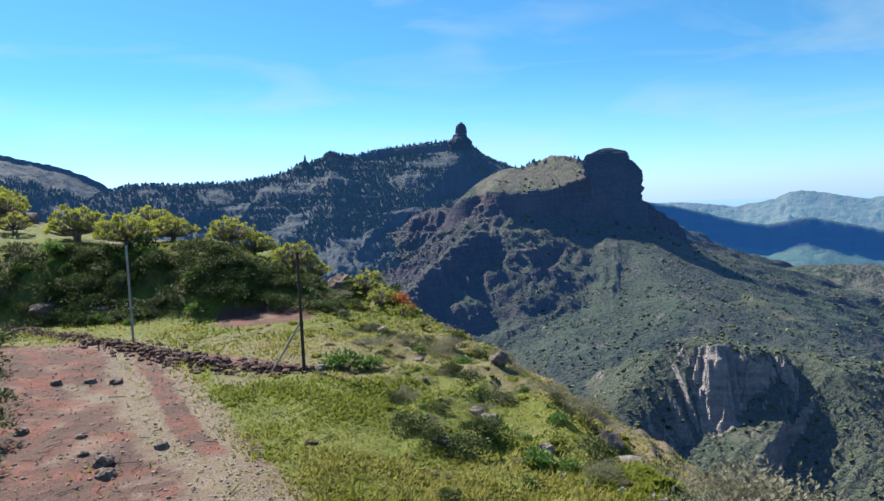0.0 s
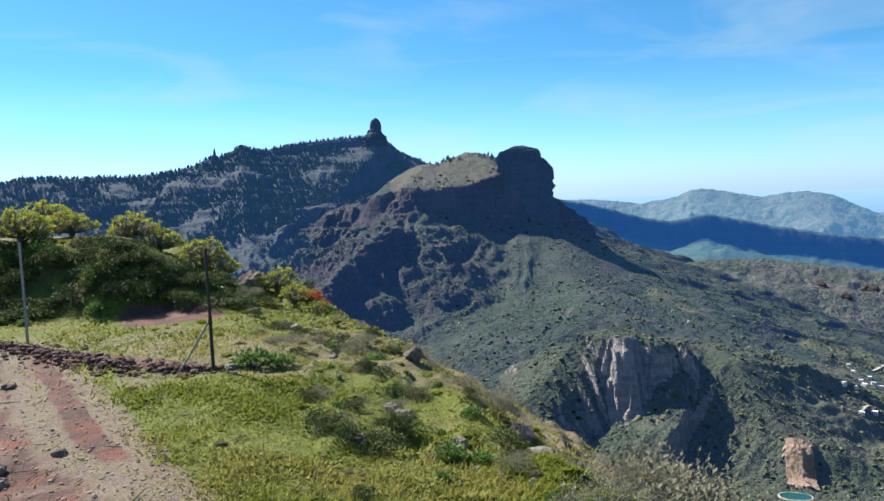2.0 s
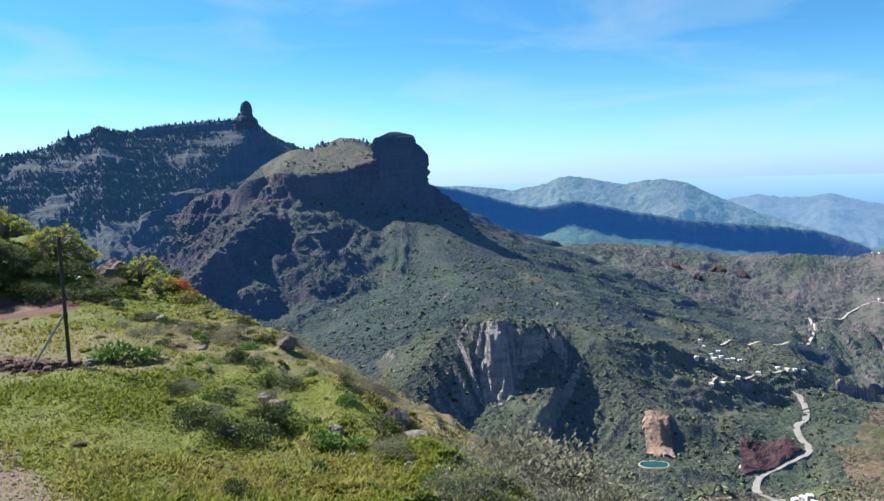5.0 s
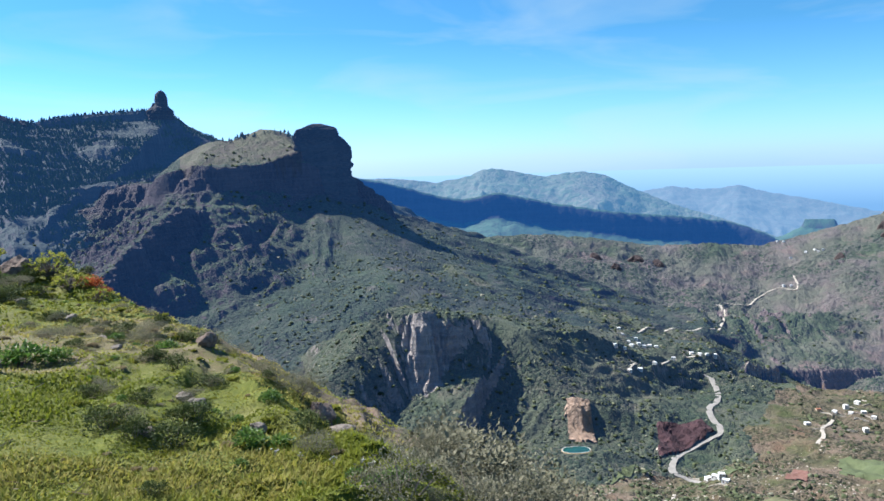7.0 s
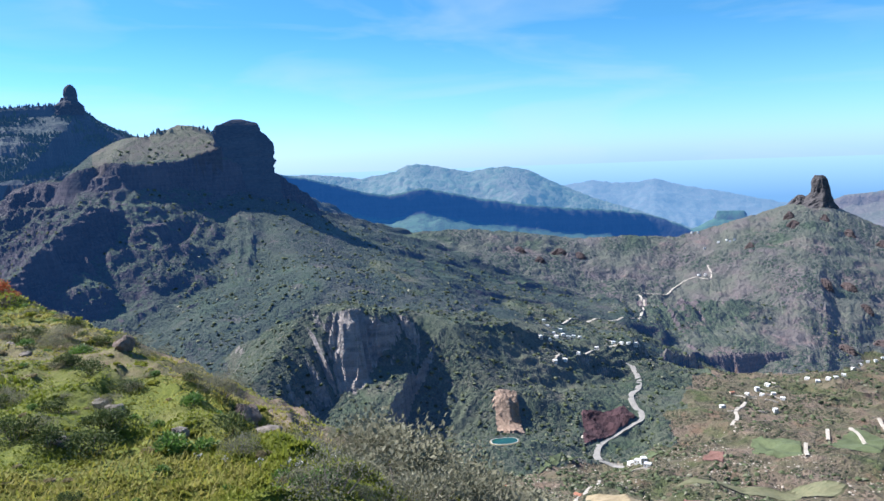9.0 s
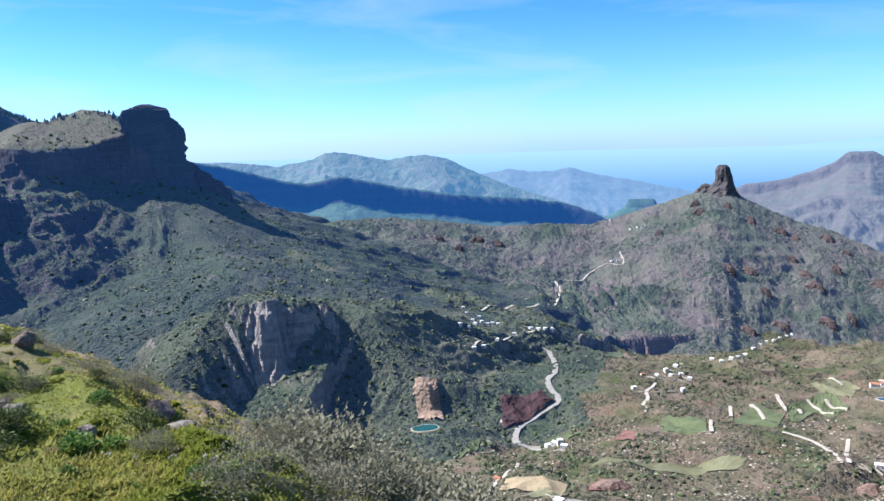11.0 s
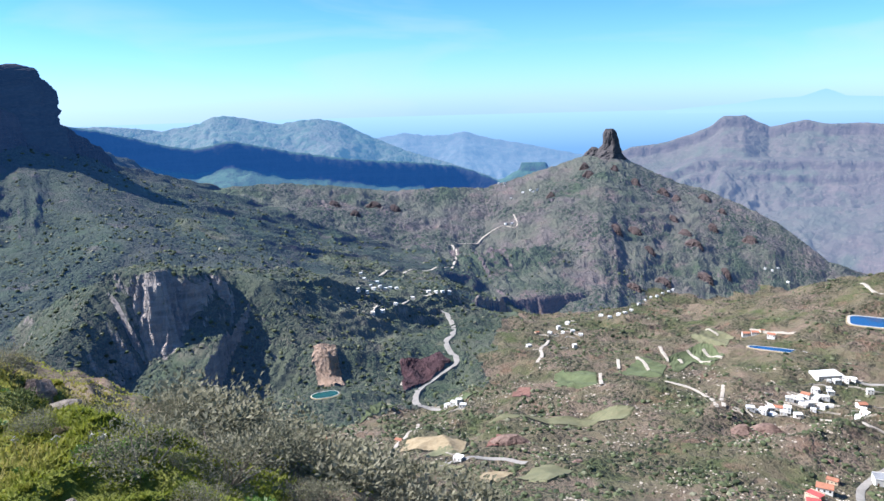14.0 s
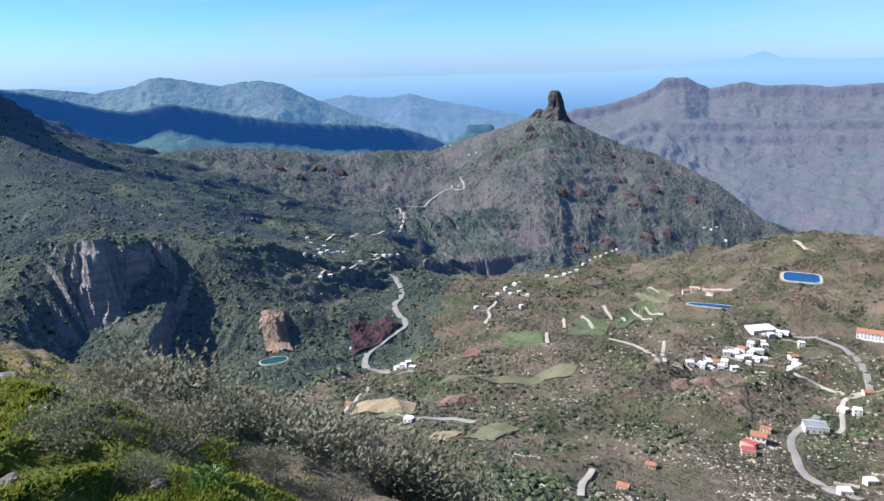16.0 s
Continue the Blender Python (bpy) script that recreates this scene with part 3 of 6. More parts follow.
RIDGES = [
    Ridge("nublo", [(-50, 4.8, 3000), (-38, 4.6, 3000), (-30.5, 4.2, 3000), (-29.5, 3.9, 3000), (-26.5, 3.1, 3000), (-24.5, 2.1, 3000), (-23.5, 1.2, 3000)],
          [(0, 0), (20, 22), (500, 190), (1300, 480)], [(0, 0), (300, 60)], 0.14, 80, 8, 25, 8),
    Ridge("nublo", [(-24.6, 1.3, 2750), (-22.7, 1.85, 2750), (-18.9, 1.75, 2750), (-15.3, 1.75, 2750), (-12.0, 2.25, 2750), (-10.7, 2.95, 2700), (-9.9, 3.05, 2700),
                    (-9.0, 3.3, 2700), (-8.4, 3.75, 2700), (-6.7, 3.35, 2700)],
          [(0, 0), (25, 16), (250, 95), (280, 120), (650, 240), (1500, 520)], [(0, 0), (300, 60)], 0.14, 95, 7, 25, 10, None, 0.0, 0.5),
    Ridge("nublo", [(-6.7, 3.3, 2700), (-6.0, 3.55, 2700), (-3.9, 3.85, 2700), (-3.8, 3.9, 2700), (0.5, 4.2, 2700), (2.0, 4.1, 2700), (3.0, 2.95, 2680), (5.1, 1.85, 2600), (7.0, 1.2, 2500)],
          [(0, 0), (6, 4), (14, 30), (40, 40), (260, 125), (290, 152), (650, 265), (1500, 520)], [(0, 0), (300, 60)], 0.14, 95, 7, 25, 5, None, 0.0, 0.5),
    Ridge("nublo", [(-14, -4.6, 2150), (-12, -3.1, 2150), (-10.2, -2.2, 2150), (-7.3, -1.5, 2150), (-4.8, -1.0, 2150), (-3.1, -0.8, 2140), (-0.2, -0.6, 2100), (2.5, 0.1, 2070), (3.7, 0.2, 2060)],
          [(0, 0), (12, 10), (30, 96), (70, 128), (500, 300), (900, 420)], [(0, 0), (300, 40)], 0.3, 55, 8, 25, 8, (8, 60), 16),
    Ridge("mesa", [(-2.2, -1.3, 2040), (-1.0, -0.95, 2020), (0.7, -0.9, 1960), (2.9, -0.35, 1890), (4.0, 0.0, 1840)],
          [(0, 0), (10, 8), (34, 46), (70, 66), (100, 90), (400, 250), (900, 420)], [(0, 0), (100, 5), (300, 100)], 0.4, 45, 12, 14, 8, (0, 60), 26),
    Ridge("mesa", [(3.4, 0.3, 1815), (4.3, 0.15, 1800), (5.5, 0.0, 1790), (7.0, 0.05, 1785), (8.6, 0.2, 1800), (10.3, 0.8, 1830), (11.4, 1.2, 1850)],
          [(0, 0), (4, 6), (8, 84), (13, 94), (18, 158), (40, 184), (400, 290), (900, 400)], [(0, 0), (150, -50), (200, -56), (260, 0), (420, 200)], 0.12, 45, 4, 6, 6, (-4, 42), 15),
    Ridge("mesa", [(4.2, 1.6, 1985), (5.2, 1.88, 1975), (7.3, 1.9, 1975), (10.4, 1.9, 1975)],
          [(0, 0), (130, 46), (150, 56), (175, 200), (400, 520)], [(0, 0), (60, 40), (160, 260)], 0.05, 45, 3, 6, 4),
    Ridge("mesa", [(11.3, 1.6, 1890), (12.2, 2.2, 1890), (13.2, 2.0, 1890), (14.0, 1.4, 1890)],
          [(0, 0), (10, 5), (16, 70), (22, 120), (50, 140), (150, 185), (900, 420)], [(0, 0), (20, 80), (60, 130), (300, 330)], 0.06, 26, 3, 4, 6, (6, 60), 5),
    Ridge("mesa", [(14.6, -0.6, 1880), (15.8, -1.4, 1880), (17.5, -2.6, 1890), (17.9, -3.2, 1890), (18.4, -4.5, 1880), (19.1, -5.6, 1860), (20.3, -6.5, 1810)],
          [(0, 0), (5, 50), (14, 84), (50, 104), (400, 200), (900, 360)], [(0, 0), (20, 40), (300, 280)], 0.12, 40, 4, 8, 5, (0, 30), 10),
    Ridge("mesa", [(-4.2, -8.4, 1400), (-1.7, -6.0, 1460), (0.6, -4.0, 1540), (1.9, -2.9, 1600), (3.4, -2.8, 1640), (4.6, -3.3, 1660), (5.8, -4.2, 1650)],
          [(0, 0), (8, 8), (16, 40), (40, 54), (50, 92), (90, 116), (400, 240), (800, 340)], [(0, 0), (30, 14), (100, 50), (400, 205), (800, 340)], 0.4, 38, 20, 16, 14, (-5, 92), 34),
    Ridge("mesa", [(12.6, -2.3, 1830), (13.6, -3.3, 1780), (14.8, -5.0, 1680), (16.4, -7.0, 1500), (17.4, -8.6, 1320)],
          [(0, 0), (40, 8), (130, 34), (300, 92), (420, 190), (600, 400)], [(0, 0), (40, 8), (130, 34), (500, 140), (900, 300)], 0.16, 60, 6, 20, 0, None, 0.0, 0.2),
    Ridge("outcrop", [(12.4, -16.4, 900), (15.0, -13.6, 945), (16.2, -12.0, 965), (17.8, -11.7, 975)],
          [(0, 0), (30, 20), (70, 84), (150, 135), (330, 215)], [(0, 0), (40, 16), (150, 80), (300, 210)], 0.3, 34, 6, 14, 3),
    Ridge("outcrop", [(17.4, -11.2, 1000), (18.8, -11.3, 962), (20.0, -11.3, 950), (21.4, -11.5, 962), (22.6, -11.7, 955), (24.4, -12.0, 1000)],
          [(0, 0), (12, 6), (20, 18), (38, 86), (56, 128), (150, 175), (330, 240)], [(0, 0), (60, 4), (150, 14), (400, 50)], 0.14, 17, 7, 8, 3, (10, 68), 24),
    Ridge("outcrop", [(24.0, -12.1, 985), (25.8, -12.3, 988), (27.8, -13.1, 970), (29.6, -15.6, 935), (31.5, -18.0, 900)],
          [(0, 0), (20, 10), (60, 54), (180, 120), (330, 215)], [(0, 0), (60, 8), (200, 44), (400, 110)], 0.3, 36, 6, 16, 0),
    Ridge("bentayga", [(17.0, -8.0, 2040), (19.0, -7.3, 2060), (21.5, -6.7, 2080), (25.5, -5.9, 2120), (29.6, -5.85, 2160), (33.8, -6.2, 2200), (38.1, -6.75, 2250), (41.6, -6.55, 2290), (45.1, -6.7, 2340),
                       (48.2, -5.8, 2380), (51.1, -4.9, 2415), (52.8, -4.3, 2440), (54.3, -4.15, 2450), (55.4, -4.45, 2450), (57.4, -5.45, 2440), (59.4, -6.3, 2430), (61.4, -6.85, 2420), (64.1, -8.0, 2390), (66.4, -9.1, 2340), (69.8, -11.6, 2270)],
          [(0, 0), (40, 10), (300, 100), (540, 186), (640, 224), (1200, 320)], [(0, 0), (400, 160)], 0.05, 60, 10, 30, 7, None, 0.0, 0.3, radial=True),
    Ridge("bentayga", [(41.5, -15.2, 1530), (44.0, -15.3, 1540), (46.8, -15.4, 1560), (49.5, -15.0, 1590), (52.5, -14.7, 1640)],
          [(0, 0), (4, 3), (12, 44), (40, 64), (200, 90)], [(0, 0), (60, -12), (240, -60)], 0.3, 34, 8, 10, 6, (0, 40), 22),
    Ridge("blue_ridge", [(11, -0.6, 3300), (15.0, -1.0, 3300), (17.2, -1.4, 3300), (19.7, -2.1, 3300), (21.6, -2.7, 3300), (23.5, -3.0, 3300), (26.2, -2.55, 3300), (30.5, -3.5, 3300), (34.8, -4.2, 3300), (40.3, -4.65, 3350),
                         (43.1, -5.0, 3400), (45.1, -5.7, 3400), (46.8, -6.5, 3400)],
          [(0, 0), (10, 4), (34, 100), (60, 120), (700, 330)], [(0, 0), (300, 60)], 0.05, 90, 4, 18, 10, radial=True),
    Ridge("blue_ridge", [(26.4, -5.3, 3180), (27.4, -5.0, 3170), (29.4, -5.9, 3100), (31.5, -6.8, 3000)], [(0, 0), (60, 30), (500, 240)], [(0, 0), (60, 30), (500, 240)], 0.3, 60, 8, 15, 4),
    Ridge("blue_ridge", [(47.95, -4.8, 3800), (49.8, -4.8, 3800)], [(0, 0), (6, 3), (14, 40), (60, 60), (600, 300)], [(0, 0), (6, 3), (14, 40), (60, 60)], 0.3, 30, 3, 5, 2),
    Ridge("far_range", [(8, -1.0, 4300), (15.8, -1.2, 4300), (18.1, -1.2, 4300), (21.4, -1.65, 4300), (24.1, -1.2, 4300), (25.0, -0.75, 4300), (25.8, -0.7, 4300), (28.0, -1.05, 4300), (29.7, -1.45, 4300), (31.2, -1.2, 4300), (32.7, -1.15, 4300),
                        (34.2, -1.4, 4300), (35.2, -1.9, 4300), (36.9, -2.75, 4300), (40, -4.0, 4250), (44.0, -5.2, 4150), (47, -6.4, 4050)],
          [(0, 0), (30, 18), (120, 60), (500, 200), (900, 330)], [(0, 0), (300, 160)], 0.3, 110, 8, 25, 10, radial=True),
    Ridge("far_veiled", [(35.0, -3.0, 4700), (37.4, -2.65, 4700), (39.0, -2.35, 4700), (40.5, -2.6, 4700), (42.3, -2.6, 4700), (43.6, -2.35, 4700), (45.0, -2.8, 4700), (47.1, -3.2, 4700), (50.1, -3.8, 4700), (53.0, -4.4, 4700)],
          [(0, 0), (60, 40), (500, 190)], [(0, 0), (300, 160)], 0.3, 90, 8, 25, 12, radial=True),
    Ridge("far_dry", [(54.5, -4.5, 4400), (56.0, -3.8, 4400), (58.5, -3.45, 4400), (60.5, -2.8, 4400), (61.7, -2.25, 4400), (62.4, -1.6, 4400), (63.8, -1.6, 4400), (65.5, -2.4, 4400), (67.7, -1.95, 4400), (69.2, -2.25, 4400), (71.3, -2.15, 4400),
                      (73.0, -2.35, 4400), (76.2, -2.1, 4400), (80, -1.9, 4400), (88, -2.0, 4400)],
          [(0, 0), (20, 16), (40, 62), (120, 90), (300, 160), (900, 380)], [(0, 0), (300, 160)], 0.22, 70, 9, 20, 8, None, 22, 0.8, radial=True),
    Ridge("far_dry", [(59.0, -5.6, 3900), (60.6, -4.75, 3950), (63.7, -4.65, 3950), (70.8, -4.6, 3950), (76.4, -4.4, 3950), (84, -4.2, 3950)],
          [(0, 0), (40, 4), (54, 50), (120, 60), (135, 100), (400, 190), (900, 330)], [(0, 0), (300, 8)], 0.22, 80, 6, 20, 3, None, 16, 0.9, radial=True),
    Ridge("far_dry", [(63.0, -9.2, 3050), (67.4, -7.9, 3100), (71.1, -7.9, 3100), (74.5, -6.9, 3150), (78.7, -5.8, 3200), (86, -5.2, 3200)],
          [(0, 0), (60, 24), (400, 140), (900, 300)], [(0, 0), (300, 60)], 0.2, 90, 10, 25, 5, None, 0.0, 0.7, radial=True),
]

# the valley floor: metres below the eye at these distances, along these bearings
REACHES = np.array([40, 100, 250, 430, 520, 700, 850, 1000, 1200, 1400, 1600, 1800, 2300, 3200], float)
FLOOR = {
    -40.0: (4, 20, 90, 200, 240, 270, 290, 300, 300, 300, 300, 300, 300, 300),
    -6.0: (16, 55, 150, 235, 262, 285, 300, 305, 320, 330, 340, 340, 340, 340),
    10.0: (19, 57, 148, 248, 280, 312, 332, 345, 345, 300, 240, 200, 300, 440),
    22.0: (22, 59, 146, 248, 284, 330, 350, 334, 250, 232, 230, 236, 330, 480),
    32.0: (23, 60, 149, 247, 272, 310, 332, 300, 288, 302, 318, 342, 430, 500),
    40.0: (25, 62, 152, 247, 268, 316, 345, 345, 346, 352, 366, 390, 440, 520),
    49.0: (28, 67, 162, 246, 266, 302, 330, 346, 358, 440, 468, 440, 480, 560),
    60.0: (32, 76, 178, 245, 262, 294, 322, 336, 356, 384, 470, 480, 520, 640),
    75.0: (33, 77, 175, 236, 258, 284, 306, 320, 318, 304, 380, 470, 560, 640),
    100.0: (25, 55, 130, 200, 220, 240, 250, 260, 250, 240, 260, 350, 560, 640),
}


def near_ground(x, y):
    """The hilltop round the viewpoint: a level track, the edge on its right, a bank of bushes behind."""
    rim = 3.3 - 0.11 * y - 0.0045 * np.maximum(y, 0) ** 2 + 0.5 * (fbm(y / 3.1, y * 0 + 2.2, 3, 3) - 0.5)
    rim = np.maximum(rim, -9.0)
    over = x - rim
    z = -0.45 * smooth(-3.5, 0.3, over) - np.maximum(over, 0) * (0.62 + 0.38 * smooth(44, 60, np.degrees(np.arctan2(x, y))))
    bank = smooth(19.9, 23.6, y + 0.10 * (x + 12) + 0.9 * (fbm(x / 2.3, y / 2.3, 3, 7) - 0.5)) * (1 - smooth(-7.5, -2.6, x + 0.25 * (y - 22)))
    z = z + 1.9 * bank
    z = z + 0.23 * np.maximum(-11 - x, 0) * smooth(17, 30, y) * (1 - smooth(60, 120, np.hypot(x, y)))
    z = z + 0.10 * np.maximum(-6.2 - x, 0) * (1 - smooth(14, 18, y))
    z = z - 0.15 * np.maximum(y - 30, 0) * (x > -400)
    z = z + 0.55 * np.exp(-((x + 2.0) ** 2 + (y - 24.5) ** 2) / 6.0)
    mounds = np.maximum(ridged(x / 0.9, y / 0.9, 2, 14) - 0.55, 0) * 2.4
    lumps = fbm(x / 2.1, y / 2.1, 4, 11) - 0.5
    return z + (0.14 + 0.30 * smooth(-4.5, -1.5, over)) * lumps + 0.5 * lumps * smooth(-0.5, 2, over) + 1.9 * lumps * np.sin(np.pi * np.clip(bank, 0, 1)) + 0.22 * mounds * (np.sin(np.pi * np.clip(bank, 0, 1)) + 0.95 * smooth(-3.2, -0.8, over)) + 0.05 * (fbm(x / 0.35, y / 0.35, 3, 12) - 0.5)


def floor_height(x, y):
    r, az = np.hypot(x, y), np.degrees(np.arctan2(x, y))
    keys = sorted(FLOOR)
    tables = [np.interp(r, REACHES, np.array(FLOOR[k], float)) for k in keys]
    z = tables[0]
    for i in range(1, len(keys)):
        z = z + (tables[i] - tables[i - 1]) * smooth(keys[i - 1], keys[i], az)
    z = EYE - z
    # old terraces on the farmed side
    layer = (z + 3 * fbm(x / 70, y / 70, 3, 48)) / 6.5
    bench = (np.floor(layer) + smooth(0.55, 0.95, layer - np.floor(layer)) - layer) * 6.5
    farmed = smooth(42, 48, az) * smooth(420, 560, r) * (1 - smooth(1150, 1400, r)) * smooth(0.44, 0.56, fbm(x / 140, y / 140, 3, 49))
    z = z + farmed * bench
    amp = 2 + 16 * smooth(60, 900, r)
    return z + amp * 1.6 * (1 - 0.3 * farmed) * (fbm(x / 120, y / 120, 5, 41) - 0.5) + 1.5 * amp * (ridged(x / 85 + 0.3 * fbm(x / 50, y / 50, 2, 46), y / 85, 4, 44) - 0.62) * smooth(120, 400, r) * (1 - 0.35 * farmed)


GROUPS = ["hilltop", "ground", "nublo", "mesa", "bentayga", "blue_ridge", "far_range", "far_dry", "outcrop", "far_veiled", "plateau"]


def raw_terrain(x, y, want_group=False):
    r = np.hypot(x, y)
    far = floor_height(x, y)
    z = far.copy()
    group = np.ones(x.shape, int)
    bare = np.zeros(x.shape)
    for ridge in RIDGES:
        span = max(ridge.front[-1, 0], ridge.back[-1, 0]) + 250
        lo, hi = ridge.points.min(0) - span, ridge.points.max(0) + span
        near = (r > 60) & (x > lo[0]) & (x < hi[0]) & (y > lo[1]) & (y < hi[1])
        if not near.any():
            continue
        h = np.full(x.shape, -5000.0)
        h[near] = ridge.height(x[near], y[near])
        if ridge.bare:
            last, facing_us = np.zeros(x.shape), np.zeros(x.shape)
            last[near], facing_us[near] = ridge.last, ridge.facing
        k = 14.0
        m = np.clip(0.5 + 0.5 * (h - z) / k, 0, 1)
        if ridge.bare:
            lo, hi = ridge.bare
            turn = np.degrees(np.arctan2(x, y))
            lo = lo + 52 * smooth(20.8, 24.6, turn) + 26 * (1 - smooth(17.6, 19.4, turn)) if ridge.group == "outcrop" else lo
            patchy = smooth(0.40, 0.50, fbm(x / 20, y / 20, 3, 75)) * (0.25 + 0.75 * smooth(16.8, 18.4, turn) * (1 - smooth(23.6, 25.0, turn))) if ridge.group == "outcrop" else 1.0
            mask = patchy * smooth(lo - 6, lo + 6, last) * (1 - smooth(hi - 25, hi + 15, last)) * facing_us
            bare = np.where(h > z - 3, mask, bare)
        else:
            bare = np.where(h > z + 3, 0, bare)
        group = np.where(h > z, GROUPS.index(ridge.group), group)
        z = z * (1 - m) + h * m + k * m * (1 - m)
    # the slope over the ravine is as thickly overgrown as the spur above it
    edge = np.interp(r, [560, 600, 705, 777, 800, 862, 947, 1133, 1400, 1623, 1750, 1900], [20, 27, 34, 38, 42, 44.5, 45.5, 46.8, 47.6, 48.6, 51, 51])
    az = np.degrees(np.arctan2(x, y)) + 5 * (fbm(x / 60, y / 60, 3, 76) - 0.5)
    group = np.where((group == 1) & (az < edge) & (r > 575), GROUPS.index("outcrop"), group)
    # dry grass on the level top behind the plateau's lip
    turn = np.degrees(np.arctan2(x, y))
    group = np.where((group == GROUPS.index("mesa")) & (turn > 2.6) & (turn < 11.2) & (r > 1806) & (r < 2100) & (z > EYE - 30), GROUPS.index("plateau"), group)
    # ledges and crags where the rock is bare
    layer = (z + 5 * fbm(x / 60, y / 60, 2, 71)) / 17.0
    ledge = (np.floor(layer) + smooth(0.35, 0.95, layer - np.floor(layer)) - layer) * 17.0
    z = z + bare * (0.75 * ledge + 9 * (ridged(x / 22, y / 22, 3, 73) - 0.6))
    z = z + (0.35 + bare) * 4.0 * (fbm(x / 12, y / 12, 2, 78) - 0.5) * smooth(450, 700, r)
    t = smooth(28, 75, r)
    z = np.where(r < 80, near_ground(x, y) * (1 - t) + z * t, z)
    group = np.where(r < 62, 0, group)
    return (z, group, bare) if want_group else z


# levelled places: centre, half length, half width, turn in degrees
FLATS = [((426, 684), 17, 11, -20), ((925, 395), 38, 9, 112), ((1112, 349), 30, 30, 20)]
LEVELS = [float(np.mean(raw_terrain(c[0] + np.array([0.0, rx, -rx, 0, 0]) * 0.5, c[1] + np.array([0.0, 0, 0, ry, -ry]) * 0.5))) for c, rx, ry, _ in FLATS]


def terrain(x, y, want_group=False):
    z, group, bare = raw_terrain(x, y, True)
    for (c, rx, ry, turn), level in zip(FLATS, LEVELS):
        u, w = math.cos(radians(turn)), math.sin(radians(turn))
        dx, dy = x - c[0], y - c[1]
        d = np.hypot((dx * u + dy * w) / (rx + 6), (dy * u - dx * w) / (ry + 6))
        k = 1 - smooth(1.0, 1.7, d)
        z = z * (1 - k) + level * k
    return (z, group, bare) if want_group else z


def ground_at(x, y):
    if math.hypot(x, y) < 28:
        return float(near_ground(np.array([float(x)]), np.array([float(y)]))[0])
    return float(terrain(np.array([float(x)]), np.array([float(y)]))[0])


def mesh_object(name, verts, quads, mat, attrs=None, smooth_faces=True):
    me = bpy.data.meshes.new(name)
    me.vertices.add(len(verts))
    me.vertices.foreach_set("co", np.ascontiguousarray(verts, np.float32).ravel())
    n = len(quads)
    k = quads.shape[1]
    me.loops.add(n * k)
    me.loops.foreach_set("vertex_index", np.ascontiguousarray(quads, np.int32).ravel())
    me.polygons.add(n)
    me.polygons.foreach_set("loop_start", np.arange(0, n * k, k, dtype=np.int32))
    me.polygons.foreach_set("use_smooth", np.full(n, smooth_faces))
    for key, values in (attrs or {}).items():
        a = me.attributes.new(key, "FLOAT", "POINT")
        a.data.foreach_set("value", np.ascontiguousarray(values, np.float32))
    me.update()
    me.validate()
    me.materials.append(mat)
    return new(name, me)


def rows_between(a, b, n):
    return np.geomspace(a, b, n, endpoint=False)


RADII = np.concatenate([[0.01], rows_between(1.2, 45, 210), rows_between(45, 480, 130), np.linspace(480, 1150, 180, endpoint=False), np.linspace(1150, 2200, 230, endpoint=False),
                        np.linspace(2200, 3450, 130, endpoint=False), np.linspace(3450, 4880, 130)])
BEARINGS = np.radians(np.arange(-38.0, 84.01, 0.15))
RR, AA = np.meshgrid(RADII, BEARINGS, indexing="ij")
GX, GY = RR * np.sin(AA), RR * np.cos(AA)
GZ, GG, GB = terrain(GX, GY, True)
LOOKS = {
    "hilltop": (m_hilltop, "structure"),
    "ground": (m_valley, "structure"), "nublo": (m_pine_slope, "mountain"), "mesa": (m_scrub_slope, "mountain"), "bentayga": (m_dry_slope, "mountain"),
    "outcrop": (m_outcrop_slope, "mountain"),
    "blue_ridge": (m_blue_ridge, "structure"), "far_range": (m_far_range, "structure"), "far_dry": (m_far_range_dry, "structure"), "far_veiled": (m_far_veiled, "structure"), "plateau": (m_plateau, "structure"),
}
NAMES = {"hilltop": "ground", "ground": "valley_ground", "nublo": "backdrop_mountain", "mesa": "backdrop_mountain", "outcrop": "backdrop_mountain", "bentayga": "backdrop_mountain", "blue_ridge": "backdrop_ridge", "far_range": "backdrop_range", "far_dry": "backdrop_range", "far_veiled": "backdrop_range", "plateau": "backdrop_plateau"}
LABELS = {
    "hilltop": "grassy hilltop with a red dirt track",
    "ground": "scrubby farmed valley floor with dry grass",
    "nublo": "long blue-green mountain dotted with pines under a rocky crest",
    "mesa": "green scrub slope rising to a dark square-topped cliff",
    "outcrop": "scrubby spur that ends in a pale ribbed cliff",
    "bentayga": "dry brown ridge with gullies and patchy green scrub",
    "blue_ridge": "distant cliff ridge with shade and blue haze painted in", "far_range": "hazy blue mountain range far away", "plateau": "dry grassy top of the plateau above the cliff", "far_veiled": "pale blue hills fading into the sea haze", "far_dry": "hazy mauve mountain range far away",
}


